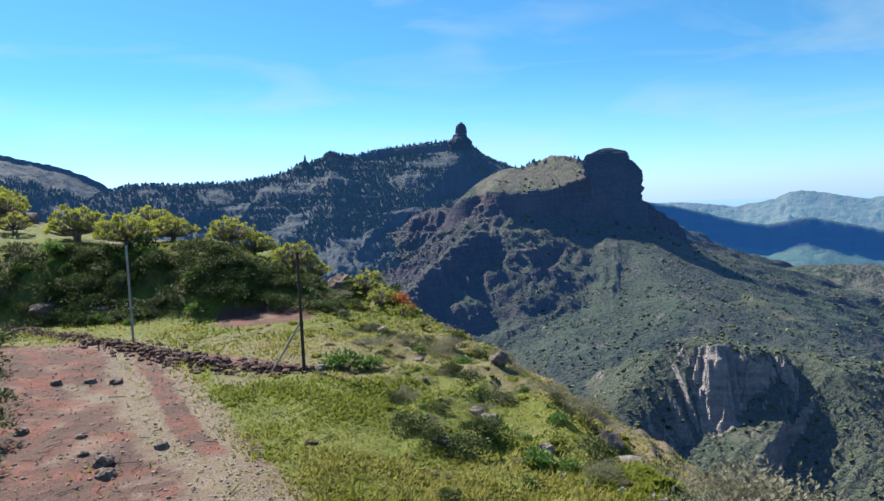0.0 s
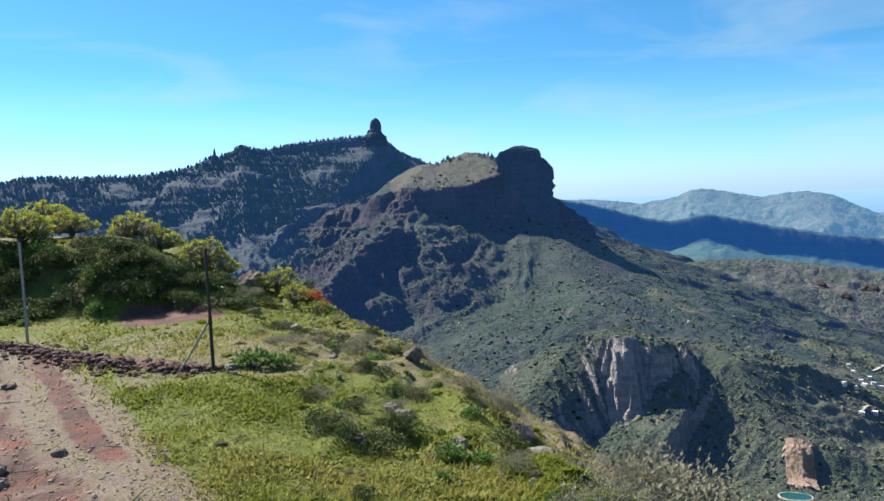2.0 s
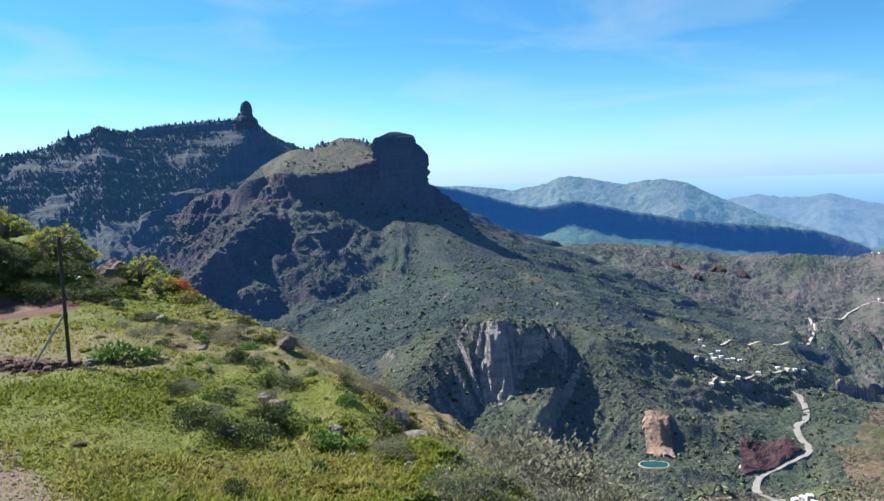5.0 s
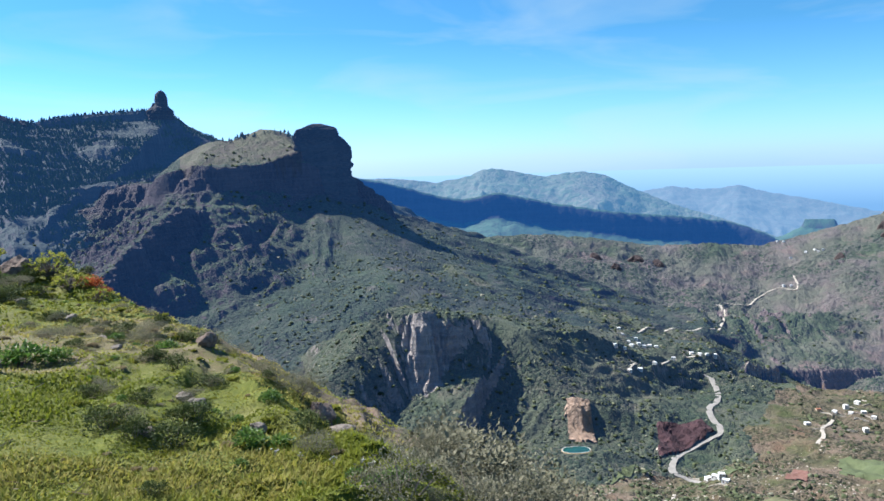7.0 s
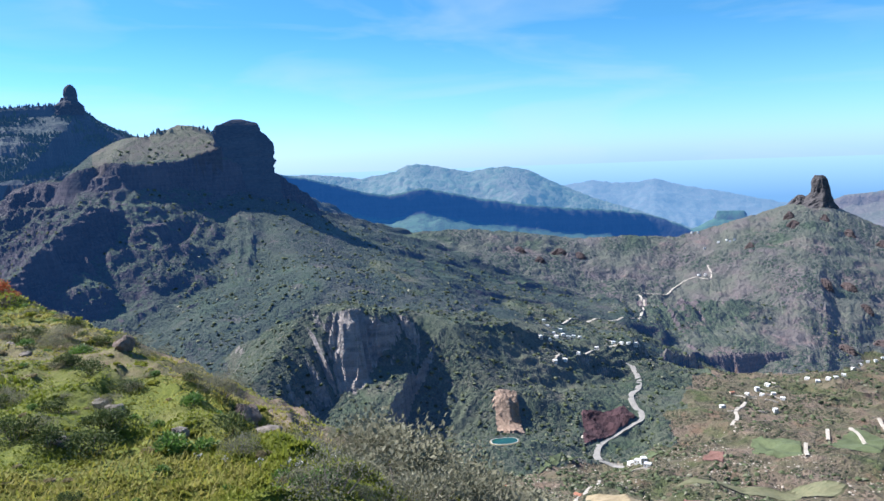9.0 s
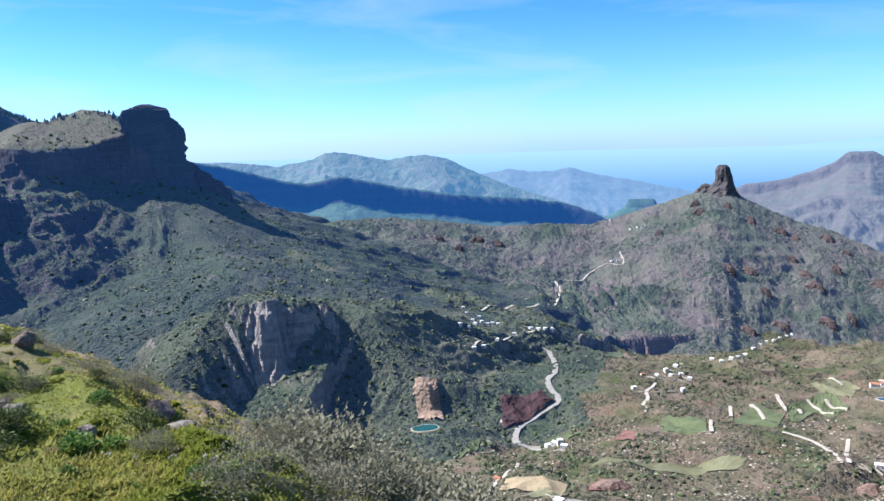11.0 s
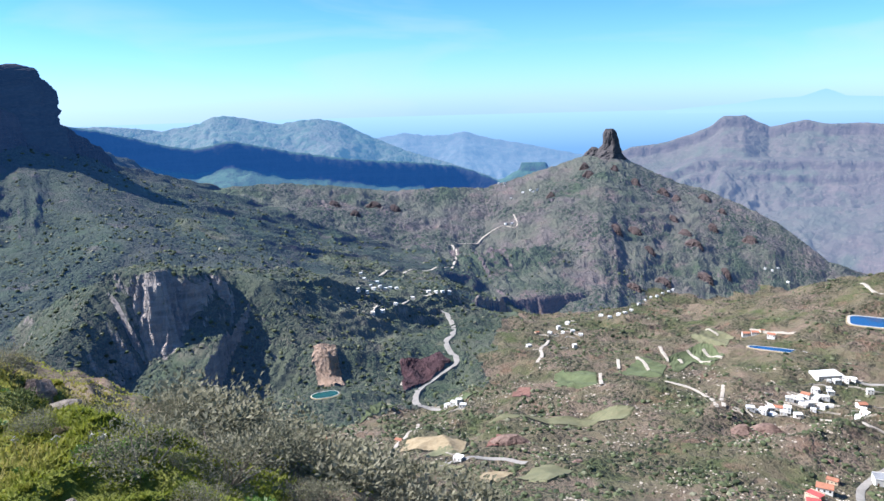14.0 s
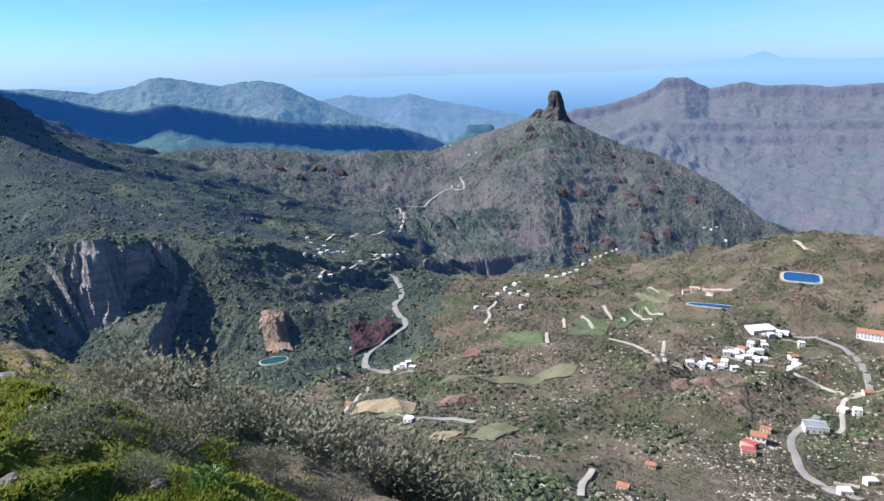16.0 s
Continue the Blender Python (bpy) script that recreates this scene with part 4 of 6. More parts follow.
def track_masks(x, y):
    """Where the hilltop is red earth, pale gravel and green grass."""
    axis = -3.35 - 0.52 * (y - 7.7)
    off = 0.89 * (x - axis) + 0.30 * (fbm(x / 0.9, y / 0.9, 3, 61) - 0.5)
    wide = smooth(-2.3, -1.6, off) * (1 - smooth(1.15, 1.75, off))
    ruts = np.maximum(1 - smooth(0.65, 1.45, np.abs(off + 1.0)), 0.95 * (1 - smooth(0.08, 0.30, np.abs(off - 0.82))) * smooth(8.2, 9.4, y))
    ruts = np.maximum(ruts, 0.9 * (1 - smooth(0.5, 1.4, np.hypot((off + 0.55) / 1.1, (y - 8.0) / 1.1))))
    wide = wide * (1 - smooth(15.0, 18.5, y))
    patch = 1 - smooth(0.6, 1.5, np.hypot((x + 4.9) / 1.3, (y - 19.3) / 0.9))
    slope_soil = (1 - smooth(0.5, 1.0, np.hypot((x + 17.5) / 4.5, (y - 30) / 3.5)))
    soil = np.clip(np.maximum(np.maximum(ruts * wide, patch), slope_soil), 0, 1) * smooth(0.25, 0.5, fbm(x / 0.8, y / 0.8, 3, 63) + 0.12)
    straw = np.clip(np.maximum(wide, 0.9 * (1 - smooth(-8.6, -6.4, x)) * (1 - smooth(15, 18, y))), 0, 1)
    straw = np.maximum(straw, 0.5 * smooth(0.55, 0.7, fbm(x / 3.3, y / 3.3, 3, 64)))
    # turned earth across the track, and dry ground down the slope
    cross = np.abs((x + 7.7) * 0.56 + (y - 16.6) * 0.83 + 0.35 * (fbm(x / 1.5, y / 1.5, 2, 65) - 0.5))
    soil = np.maximum(soil, (1 - smooth(0.15, 0.5, cross)) * smooth(-9.5, -8.0, x) * (1 - smooth(-3.2, -2.4, x)))
    rim = 3.3 - 0.11 * y - 0.0045 * np.maximum(y, 0) ** 2
    straw = np.maximum(straw, 0.75 * smooth(0.8, 2.2, x - rim))
    straw = np.maximum(straw, 0.30 * smooth(14.2, 15.5, y) * (1 - smooth(19.5, 21, y)))
    return soil, straw


def attrs(name, v, bare):
    out = {"rock": bare}
    if name == "hilltop":
        out["soil"], out["straw"] = track_masks(v[:, 0], v[:, 1])
    return out


def split_sheet():
    nr, nc = GX.shape
    verts = np.stack([GX, GY, GZ], -1).reshape(-1, 3)
    i, j = np.meshgrid(np.arange(nr - 1), np.arange(nc - 1), indexing="ij")
    a = (i * nc + j).ravel()
    quads = np.stack([a, a + 1, a + nc + 1, a + nc], -1)
    face_group = GG[:-1, :-1].ravel()
    for g, name in enumerate(GROUPS):
        q = quads[face_group == g]
        if not len(q):
            continue
        used, inverse = np.unique(q, return_inverse=True)
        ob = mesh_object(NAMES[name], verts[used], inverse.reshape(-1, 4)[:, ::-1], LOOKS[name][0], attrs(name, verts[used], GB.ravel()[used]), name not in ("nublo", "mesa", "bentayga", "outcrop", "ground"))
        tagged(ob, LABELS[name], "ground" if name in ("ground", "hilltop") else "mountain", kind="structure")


split_sheet()

# the rest of the land, behind the viewpoint, closes the place
back_r = np.concatenate([[0.01], np.geomspace(0.8, 4880, 59)])
back_a = np.radians(np.linspace(84.0, 322.0, 70))
BR, BA = np.meshgrid(back_r, back_a, indexing="ij")
bx, by = BR * np.sin(BA), BR * np.cos(BA)
bz = np.where(BR < 80, near_ground(bx, by) * (1 - smooth(28, 75, BR)), 0) + smooth(28, 75, BR) * (-12 - 0.02 * BR + 60 * (fbm(bx / 400, by / 400, 4, 77) - 0.5))
bi, bj = np.meshgrid(np.arange(59), np.arange(69), indexing="ij")
ba = (bi * 70 + bj).ravel()
tagged(mesh_object("ground_behind", np.stack([bx, by, bz], -1).reshape(-1, 3), np.stack([ba, ba + 70, ba + 71, ba + 1], -1), m_hilltop, {"rock": np.zeros(4200)}),
       "grassy hill country behind the viewpoint", "ground", kind="structure")

# sea and far island on the horizon: upright sheets that glow in painted haze colours
sa = np.radians(np.linspace(5, 90, 60))
sea_v = np.concatenate([np.stack([4930 * np.sin(sa), 4930 * np.cos(sa), np.full(60, z)], -1) for z in (-900.0, EYE - 4930 * math.tan(radians(1.15)))])
si = np.arange(59)
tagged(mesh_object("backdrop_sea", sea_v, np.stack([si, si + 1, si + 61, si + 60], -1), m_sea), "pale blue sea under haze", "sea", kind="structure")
ia = np.linspace(58.5, 90, 240)
ie = np.interp(ia, [58.5, 63.1, 65.0, 67.3, 68.2, 68.8, 69.3, 70.1, 73.2, 80, 90], [-1.15, -0.8, -0.52, -0.4, -0.12, 0.08, -0.08, -0.4, -0.55, -0.5, -1.15])
ie = ie + 0.05 * (fbm(ia * 1.3, ia * 0, 3, 5) - 0.5)
isl = np.concatenate([np.array([place(a, -1.4, 4915) for a in ia]), np.array([place(a, e, 4915) for a, e in zip(ia, ie)])])
ii = np.arange(239)
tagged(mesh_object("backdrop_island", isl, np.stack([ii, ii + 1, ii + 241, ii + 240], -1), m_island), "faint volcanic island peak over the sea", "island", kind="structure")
# places in the valley, in metres east and north of the viewpoint
ROADS = {
    "main": ([(502, 612), (517, 636), (531, 648), (559, 669), (594, 679), (619, 683), (635, 688), (642, 700), (653, 728), (671, 752), (704, 771), (756, 826), (784, 869), (784, 884), (777, 888)], 7, "asphalt"),
    "spur_road": ([(502, 612), (510, 603), (516, 587)], 6, "asphalt"),
    "ridge_road": ([(833, 1122), (959, 1187), (1054, 1187), (1166, 1264), (1219, 1310), (1345, 1461), (1310, 1455)], 6, "dirt"),
    "upper": ([(1349, 1465), (1402, 1423), (1433, 1440), (1495, 1437), (1507, 1372), (1533, 1402), (1564, 1443)], 5, "dirt"),
    "village": ([(600, 830), (667, 884), (734, 906), (795, 962), (835, 957), (847, 925)], 5, "dirt"),
    "lower": ([(399, 84), (413, 104), (425, 121), (464, 139), (508, 156), (526, 159), (569, 157)], 6.5, "asphalt"),
    "lane": ([(539, 145), (546, 133), (569, 139), (623, 155), (630, 153), (655, 148)], 4, "dirt"),
    "hamlet_road": ([(640, 252), (710, 253), (654, 207), (670, 188), (658, 162), (650, 145)], 5, "dirt"),
    "top_road": ([(657, 141), (724, 162), (817, 194), (852, 220), (857, 246), (847, 273)], 7, "asphalt"),
    "farm_lane": ([(282, 376), (292, 393), (319, 428), (343, 450), (379, 475), (449, 547)], 3.5, "dirt"),
    "farm_bend": ([(279, 340), (290, 359), (309, 375), (329, 379), (351, 372), (372, 357), (376, 335)], 4, "asphalt"),
    "red_lane": ([(684, 591), (720, 613), (743, 639), (803, 673)], 5, "dirt"),
    "path_a": ([(683, 409), (692, 380), (672, 346), (591, 302)], 4, "dirt"),
    "path_b": ([(601, 300), (662, 334), (713, 358)], 4, "dirt"),
    "far_road": ([(1298, 424), (1274, 402), (1237, 372)], 6, "dirt"),
    "low_lane": ([(262, 169), (289, 186), (329, 205)], 4, "dirt"),
}
FIELDS = [
    ([(662, 548), (698, 509), (625, 453), (604, 499)], "green"),
    ([(683, 482), (718, 432), (773, 460), (777, 500)], "green"),
    ([(743, 437), (889, 444), (932, 496), (829, 503)], "green"),
    ([(433, 443), (530, 351), (570, 359), (455, 435)], "olive"),
    ([(333, 435), (359, 384), (382, 401), (352, 448)], "dry"),
    ([(329, 405), (349, 382), (369, 388), (355, 409)], "olive"),
    ([(312, 332), (325, 317), (350, 322), (337, 341)], "dry"),
    ([(263, 372), (278, 381), (315, 431), (307, 432)], "dry"),
    ([(931, 523), (907, 453), (1014, 494), (1032, 551)], "olive"),
    ([(519, 484), (525, 463), (597, 526), (595, 543)], "red"),
    ([(383, 386), (403, 368), (436, 397), (424, 413)], "red"),
    ([(305, 383), (322, 366), (340, 361), (333, 383)], "olive"),
    ([(530, 596), (524, 553), (543, 562), (544, 592)], "green"),
    ([(398, 583), (442, 603), (478, 646), (429, 610)], "green"),
    ([(337, 313), (338, 284), (378, 292), (373, 317)], "olive"),
]
WALLS = [[(769, 501), (741, 464)], [(855, 522), (790, 451)], [(882, 496), (858, 448)], [(897, 481), (877, 442)], [(743, 511), (719, 493)], [(668, 483), (620, 446)], [(1013, 540), (1005, 516)], [(1031, 481), (1018, 411)]]
HOUSES_WHITE = [(625, 287), (631, 278), (650, 280), (675, 283), (663, 270), (646, 253), (721, 292), (728, 285), (712, 276), (717, 271), (744, 276), (743, 285), (770, 287), (724, 262), (753, 270), (788, 278), (818, 283), (832, 279), (844, 276), (742, 233), (815, 249), (705, 218), (345, 375), (520, 581), (518, 569), (517, 559), (498, 533), (654, 144), (602, 138), (608, 150), (405, 94), (437, 89)]
HOUSES_SMALL = [(744, 659), (829, 692), (868, 707), (917, 729), (858, 672), (854, 654), (841, 677), (808, 629), (783, 1109), (762, 1068), (735, 1013), (709, 970), (747, 1002), (754, 997), (768, 1001), (778, 996), (771, 1042), (620, 887), (641, 894), (827, 967), (835, 957), (820, 922), (836, 923), (767, 939), (672, 864), (604, 830), (627, 838)]
HOUSES_FAR = [(972, 686), (975, 706), (983, 677), (992, 671), (1059, 704), (1386, 902), (1445, 925), (1474, 928), (1490, 921), (1517, 923), (1553, 929), (1589, 939), (1902, 856), (1907, 840), (1929, 834), (1902, 796), (1686, 1474), (1692, 1464), (1688, 1487), (1670, 1501), (1700, 1605), (1634, 1517), (1695, 1624), (1514, 1402), (1502, 1415)]
HOUSES_ORANGE = [(511, 174), (370, 190), (305, 171), (357, 462), (331, 531), (813, 704), (1027, 461)]
HOUSES_RED = [(453, 164), (436, 158)]
HOUSES_PINK = [(483, 169), (1023, 470), (1018, 481), (992, 432)]
SLAB_AT = (837, 301)
LONG_AT = (887, 194)
GREY_AT = (538, 149)
POND_AT = (426, 684)
POOL_LONG_AT = (925, 395)
POOL_SQUARE_AT = (1112, 349)
SCAR_QUAD = [(439, 725), (462, 694), (490, 755), (462, 765)]
WINE_QUAD = [(511, 651), (628, 691), (627, 713), (560, 717)]


# ---- builders ----
def part(name, verts, faces, mat, parent=None, label="", tone=None, smooth_faces=False):
    """One mesh; under parent where given. faces: a list of index tuples, or an array."""
    me = bpy.data.meshes.new(name)
    me.from_pydata([tuple(v) for v in verts], [], [tuple(int(i) for i in f) for f in faces])
    if smooth_faces:
        me.polygons.foreach_set("use_smooth", np.full(len(me.polygons), True))
    if tone is not None:
        me.attributes.new("tone", "FLOAT", "POINT").data.foreach_set("value", np.ascontiguousarray(tone, np.float32))
    me.materials.append(mat)
    ob = new(name, me)
    if parent:
        ob.parent = parent
    if label:
        ob["label"] = label
    return ob


def bm_part(name, bm, mat, parent=None, label="", smooth_faces=False):
    me = bpy.data.meshes.new(name)
    bm.to_mesh(me)
    bm.free()
    if smooth_faces:
        me.polygons.foreach_set("use_smooth", np.full(len(me.polygons), True))
    me.materials.append(mat)
    ob = new(name, me)
    if parent:
        ob.parent = parent
    if label:
        ob["label"] = label
    return ob


def box_bm(x0, x1, y0, y1, z0, z1, bevel=0.0):
    bm = bmesh.new()
    bmesh.ops.create_cube(bm, size=1.0)
    for v in bm.verts:
        v.co = Vector(((x0, x1)[v.co.x > 0], (y0, y1)[v.co.y > 0], (z0, z1)[v.co.z > 0]))
    if bevel:
        bmesh.ops.bevel(bm, geom=bm.edges[:], offset=bevel, segments=1, affect="EDGES")
    return bm


ICO = bmesh.new()
bmesh.ops.create_icosphere(ICO, subdivisions=1, radius=1.0)
ICO_V = np.array([v.co[:] for v in ICO.verts])
ICO_F = np.array([[v.index for v in f.verts] for f in ICO.faces])
ICO.free()
rng = np.random.default_rng(7)


def clumps(name, at, size, squash, mat, tone, jitter=0.35):
    """Many low clumps joined into one mesh."""
    n, k = len(at), len(ICO_V)
    v = ICO_V[None] * (1 + jitter * (rng.random((n, k, 1)) * 2 - 1)) * size[:, None, None]
    v[:, :, 2] *= squash
    spin = rng.random(n) * 6.283
    c, s = np.cos(spin)[:, None], np.sin(spin)[:, None]
    v = np.stack([v[:, :, 0] * c - v[:, :, 1] * s, v[:, :, 0] * s + v[:, :, 1] * c, v[:, :, 2]], -1) + at[:, None, :]
    f = ICO_F[None] + (np.arange(n) * k)[:, None, None]
    t = np.repeat(tone, k) + 0.25 * (rng.random(n * k) - 0.5)
    return mesh_object(name, v.reshape(-1, 3), f.reshape(-1, 3), mat, {"tone": np.clip(t, 0, 1)}, False)


def sight(az, el):
    """How far off the ground lies along a bearing and an elevation."""
    r = np.arange(90.0, 3600.0, 4.0)
    hit = np.where((terrain(r * math.sin(radians(az)), r * math.cos(radians(az))) - EYE) / r >= math.tan(radians(el)))[0]
    return float(r[hit[0]]) if len(hit) else 2300.0


# ---- pinnacles on the crests ----
def pinnacle(name, label, az, base_el, r, outline, depth, seed, sink=0.6, mat=None, square=1.0, beds=0.0):
    """A rock tower: outline as (elevation, left bearing, right bearing) from foot to top; beds: how far its layers stand out."""
    n, levels = (96, 48) if beds else (44, 26)
    x0, y0, _ = place(az, 0, r)
    side = Vector((math.cos(radians(az)), -math.sin(radians(az)), 0))
    away = Vector((math.sin(radians(az)), math.cos(radians(az)), 0))
    els = np.array([o[0] for o in outline])
    fine = np.linspace(els[0] - sink, els[-1], levels)
    left = np.interp(fine, els, [o[1] for o in outline])
    right = np.interp(fine, els, [o[2] for o in outline])
    verts, faces = [], []
    for k, e in enumerate(fine):
        z = EYE + r * math.tan(radians(e))
        a, b = (left[k] - az) * r * math.pi / 180, (right[k] - az) * r * math.pi / 180
        mid, half = 0.5 * (a + b), max(0.5 * (b - a), 0.3)
        for j in range(n):
            q = 2 * math.pi * j / n
            w = 1 + 0.30 * (noise.noise(Vector((math.cos(q) * 1.7 + seed, math.sin(q) * 1.7, k * 0.09))) + 0.6 * noise.noise(Vector((math.cos(q) * 4 + seed, math.sin(q) * 4, k * 0.33))))
            w += 0.10 * noise.noise(Vector((math.cos(q) * 11 + seed, math.sin(q) * 11, k * 0.8))) + 0.05 * ((k * 5 + int(seed)) % 4) / 4
            if beds:
                # layers of lava end in ledges, and upright cracks part them into pillars
                bed = k / 5.0 + 0.6 * noise.noise(Vector((math.cos(q) * 2 + seed, math.sin(q) * 2, 0)))
                crack = noise.noise(Vector((math.cos(q) * 7 + seed, math.sin(q) * 7, k * 0.02)))
                w = 1 + 0.5 * (w - 1) + beds * (abs((bed % 1.0) - 0.5) - 0.25) - beds * 0.9 * max(0.0, 0.22 - abs(crack)) / 0.22
            edge = 1 + (w - 1) * (0.35 if abs(math.cos(q)) > 0.8 else 1)
            p = Vector((x0, y0, z)) + side * (mid + half * math.copysign(abs(math.cos(q)) ** square, math.cos(q)) * edge) + away * (half * depth * math.copysign(abs(math.sin(q)) ** square, math.sin(q)) * w)
            verts.append(p)
    for k in range(len(fine) - 1):
        for j in range(n):
            j2 = (j + 1) % n
            faces.append((k * n + j, k * n + j2, (k + 1) * n + j2, (k + 1) * n + j))
    faces.append(tuple(range((len(fine) - 1) * n, len(fine) * n)))
    ob = part(name, verts, faces, mat or m_pinnacle)
    return tagged(ob, label, "rock")


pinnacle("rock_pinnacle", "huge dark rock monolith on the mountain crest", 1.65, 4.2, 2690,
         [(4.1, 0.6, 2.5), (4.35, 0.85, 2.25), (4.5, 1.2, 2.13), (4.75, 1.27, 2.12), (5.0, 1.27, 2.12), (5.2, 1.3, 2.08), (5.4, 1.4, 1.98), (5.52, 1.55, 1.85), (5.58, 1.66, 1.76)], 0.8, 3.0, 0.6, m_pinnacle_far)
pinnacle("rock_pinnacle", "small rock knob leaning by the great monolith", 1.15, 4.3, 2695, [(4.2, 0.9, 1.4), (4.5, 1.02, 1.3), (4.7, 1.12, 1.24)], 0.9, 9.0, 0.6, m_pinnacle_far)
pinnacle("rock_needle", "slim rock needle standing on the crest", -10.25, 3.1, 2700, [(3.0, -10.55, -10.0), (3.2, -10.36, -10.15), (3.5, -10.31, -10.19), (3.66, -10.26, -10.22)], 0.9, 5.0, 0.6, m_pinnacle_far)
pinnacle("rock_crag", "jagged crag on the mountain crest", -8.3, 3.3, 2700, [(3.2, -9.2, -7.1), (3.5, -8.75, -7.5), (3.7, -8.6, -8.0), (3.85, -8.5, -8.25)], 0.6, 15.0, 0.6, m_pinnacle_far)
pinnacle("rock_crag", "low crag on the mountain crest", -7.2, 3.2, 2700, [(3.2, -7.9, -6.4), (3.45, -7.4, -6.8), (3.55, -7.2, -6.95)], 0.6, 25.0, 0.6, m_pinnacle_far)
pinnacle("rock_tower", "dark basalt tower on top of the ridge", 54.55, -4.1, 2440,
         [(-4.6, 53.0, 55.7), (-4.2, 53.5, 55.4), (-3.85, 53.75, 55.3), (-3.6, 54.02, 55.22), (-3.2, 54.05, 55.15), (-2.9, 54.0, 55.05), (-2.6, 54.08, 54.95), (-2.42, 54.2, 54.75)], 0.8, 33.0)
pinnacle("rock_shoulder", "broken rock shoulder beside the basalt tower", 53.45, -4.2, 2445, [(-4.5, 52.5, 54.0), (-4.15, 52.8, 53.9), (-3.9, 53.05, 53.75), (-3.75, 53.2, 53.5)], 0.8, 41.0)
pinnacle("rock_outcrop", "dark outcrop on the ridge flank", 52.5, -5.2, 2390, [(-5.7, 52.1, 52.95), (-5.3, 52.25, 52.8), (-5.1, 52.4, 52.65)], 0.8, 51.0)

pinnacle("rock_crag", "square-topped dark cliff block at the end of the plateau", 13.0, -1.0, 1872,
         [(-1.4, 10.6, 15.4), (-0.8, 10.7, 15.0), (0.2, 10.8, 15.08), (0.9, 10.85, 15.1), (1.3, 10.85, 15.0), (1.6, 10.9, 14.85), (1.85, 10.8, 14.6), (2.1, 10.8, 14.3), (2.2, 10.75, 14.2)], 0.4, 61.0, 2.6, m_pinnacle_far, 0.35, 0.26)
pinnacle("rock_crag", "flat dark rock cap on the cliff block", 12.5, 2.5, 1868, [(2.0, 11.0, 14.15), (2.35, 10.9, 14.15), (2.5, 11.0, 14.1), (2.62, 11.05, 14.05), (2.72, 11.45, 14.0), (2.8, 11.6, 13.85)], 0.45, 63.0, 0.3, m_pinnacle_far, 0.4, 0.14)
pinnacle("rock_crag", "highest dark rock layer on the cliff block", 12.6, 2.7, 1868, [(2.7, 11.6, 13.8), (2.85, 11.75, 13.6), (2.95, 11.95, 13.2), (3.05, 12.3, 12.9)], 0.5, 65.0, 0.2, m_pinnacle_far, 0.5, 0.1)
for az_, el_, r_, half_, tall_, seed_ in ((66.6, -23.3, 655, 1.3, 1.0, 91.0), (64.9, -23.6, 640, 0.9, 0.8, 93.0), (62.3, -25.1, 590, 1.6, 0.9, 95.0), (46.9, -25.6, 555, 1.7, 0.9, 97.0), (70.8, -25.0, 575, 0.8, 0.7, 99.0), (52.5, -27.2, 500, 0.8, 0.6, 101.0)):
    pinnacle("rock_outcrop", "low reddish-brown rock outcrop on the valley slope", az_, el_, r_, [(el_ - tall_, az_ - half_ * 1.2, az_ + half_ * 1.1), (el_ - tall_ * 0.45, az_ - half_, az_ + half_), (el_ - tall_ * 0.1, az_ - half_ * 0.7, az_ + half_ * 0.65), (el_ + 0.15, az_ - half_ * 0.3, az_ + half_ * 0.35)], 0.5, seed_, 1.5, m_outcrop)["group"] = "outcrops in the valley"

CRAG_RNG = random.Random(4)
for az_, el_, half_, tall_ in ((52.7, -5.0, 0.35, 0.5), (53.0, -5.6, 0.5, 0.5), (54.9, -5.2, 0.3, 0.4), (56.4, -6.2, 0.4, 0.5), (58.4, -6.9, 0.5, 0.5), (59.4, -7.4, 0.4, 0.5), (61.3, -7.3, 0.5, 0.5), (62.6, -8.3, 0.35, 0.4),
                               (55.0, -9.6, 0.6, 0.9), (56.4, -9.8, 0.7, 0.7), (59.2, -8.9, 0.45, 0.5), (60.1, -9.9, 0.6, 0.7), (60.7, -10.6, 0.7, 0.6), (64.6, -10.2, 0.6, 0.6), (61.5, -13.0, 0.9, 1.1), (63.0, -12.6, 0.5, 0.8),
                               (56.4, -14.0, 0.8, 0.8), (58.6, -13.5, 0.8, 1.0), (36.5, -7.6, 0.6, 0.4), (38.0, -7.9, 0.5, 0.4), (33.4, -7.4, 0.5, 0.4), (35.0, -8.2, 0.4, 0.4), (50.2, -7.2, 0.3, 0.3), (57.5, -11.2, 0.5, 0.5), (62.0, -9.4, 0.4, 0.5)):
    pinnacle("rock_crag", "dark broken crag on the dry ridge flank", az_, el_, sight(az_, el_ - 0.25), [(el_ - tall_, az_ - half_ * 1.3, az_ + half_ * 1.2), (el_ - tall_ * 0.5, az_ - half_, az_ + half_ * 0.9), (el_ - tall_ * 0.15, az_ - half_ * 0.6, az_ + half_ * 0.7), (el_ + 0.1, az_ - half_ * 0.3, az_ + half_ * 0.2)],
             0.6, CRAG_RNG.uniform(100, 900), 0.5, m_crag, 0.7, 0.2)["group"] = "crags on the dry ridge"

# ---- roads ----
ROAD_MATS = {"asphalt": m_asphalt, "dirt": m_dirtroad}


def drape(points, step):
    out = []
    for (ax, ay), (bx_, by_) in zip(points[:-1], points[1:]):
        k = max(2, int(math.hypot(bx_ - ax, by_ - ay) / step))
        out += [(ax + (bx_ - ax) * i / k, ay + (by_ - ay) * i / k) for i in range(k)]
    return np.array(out + [points[-1]], float)


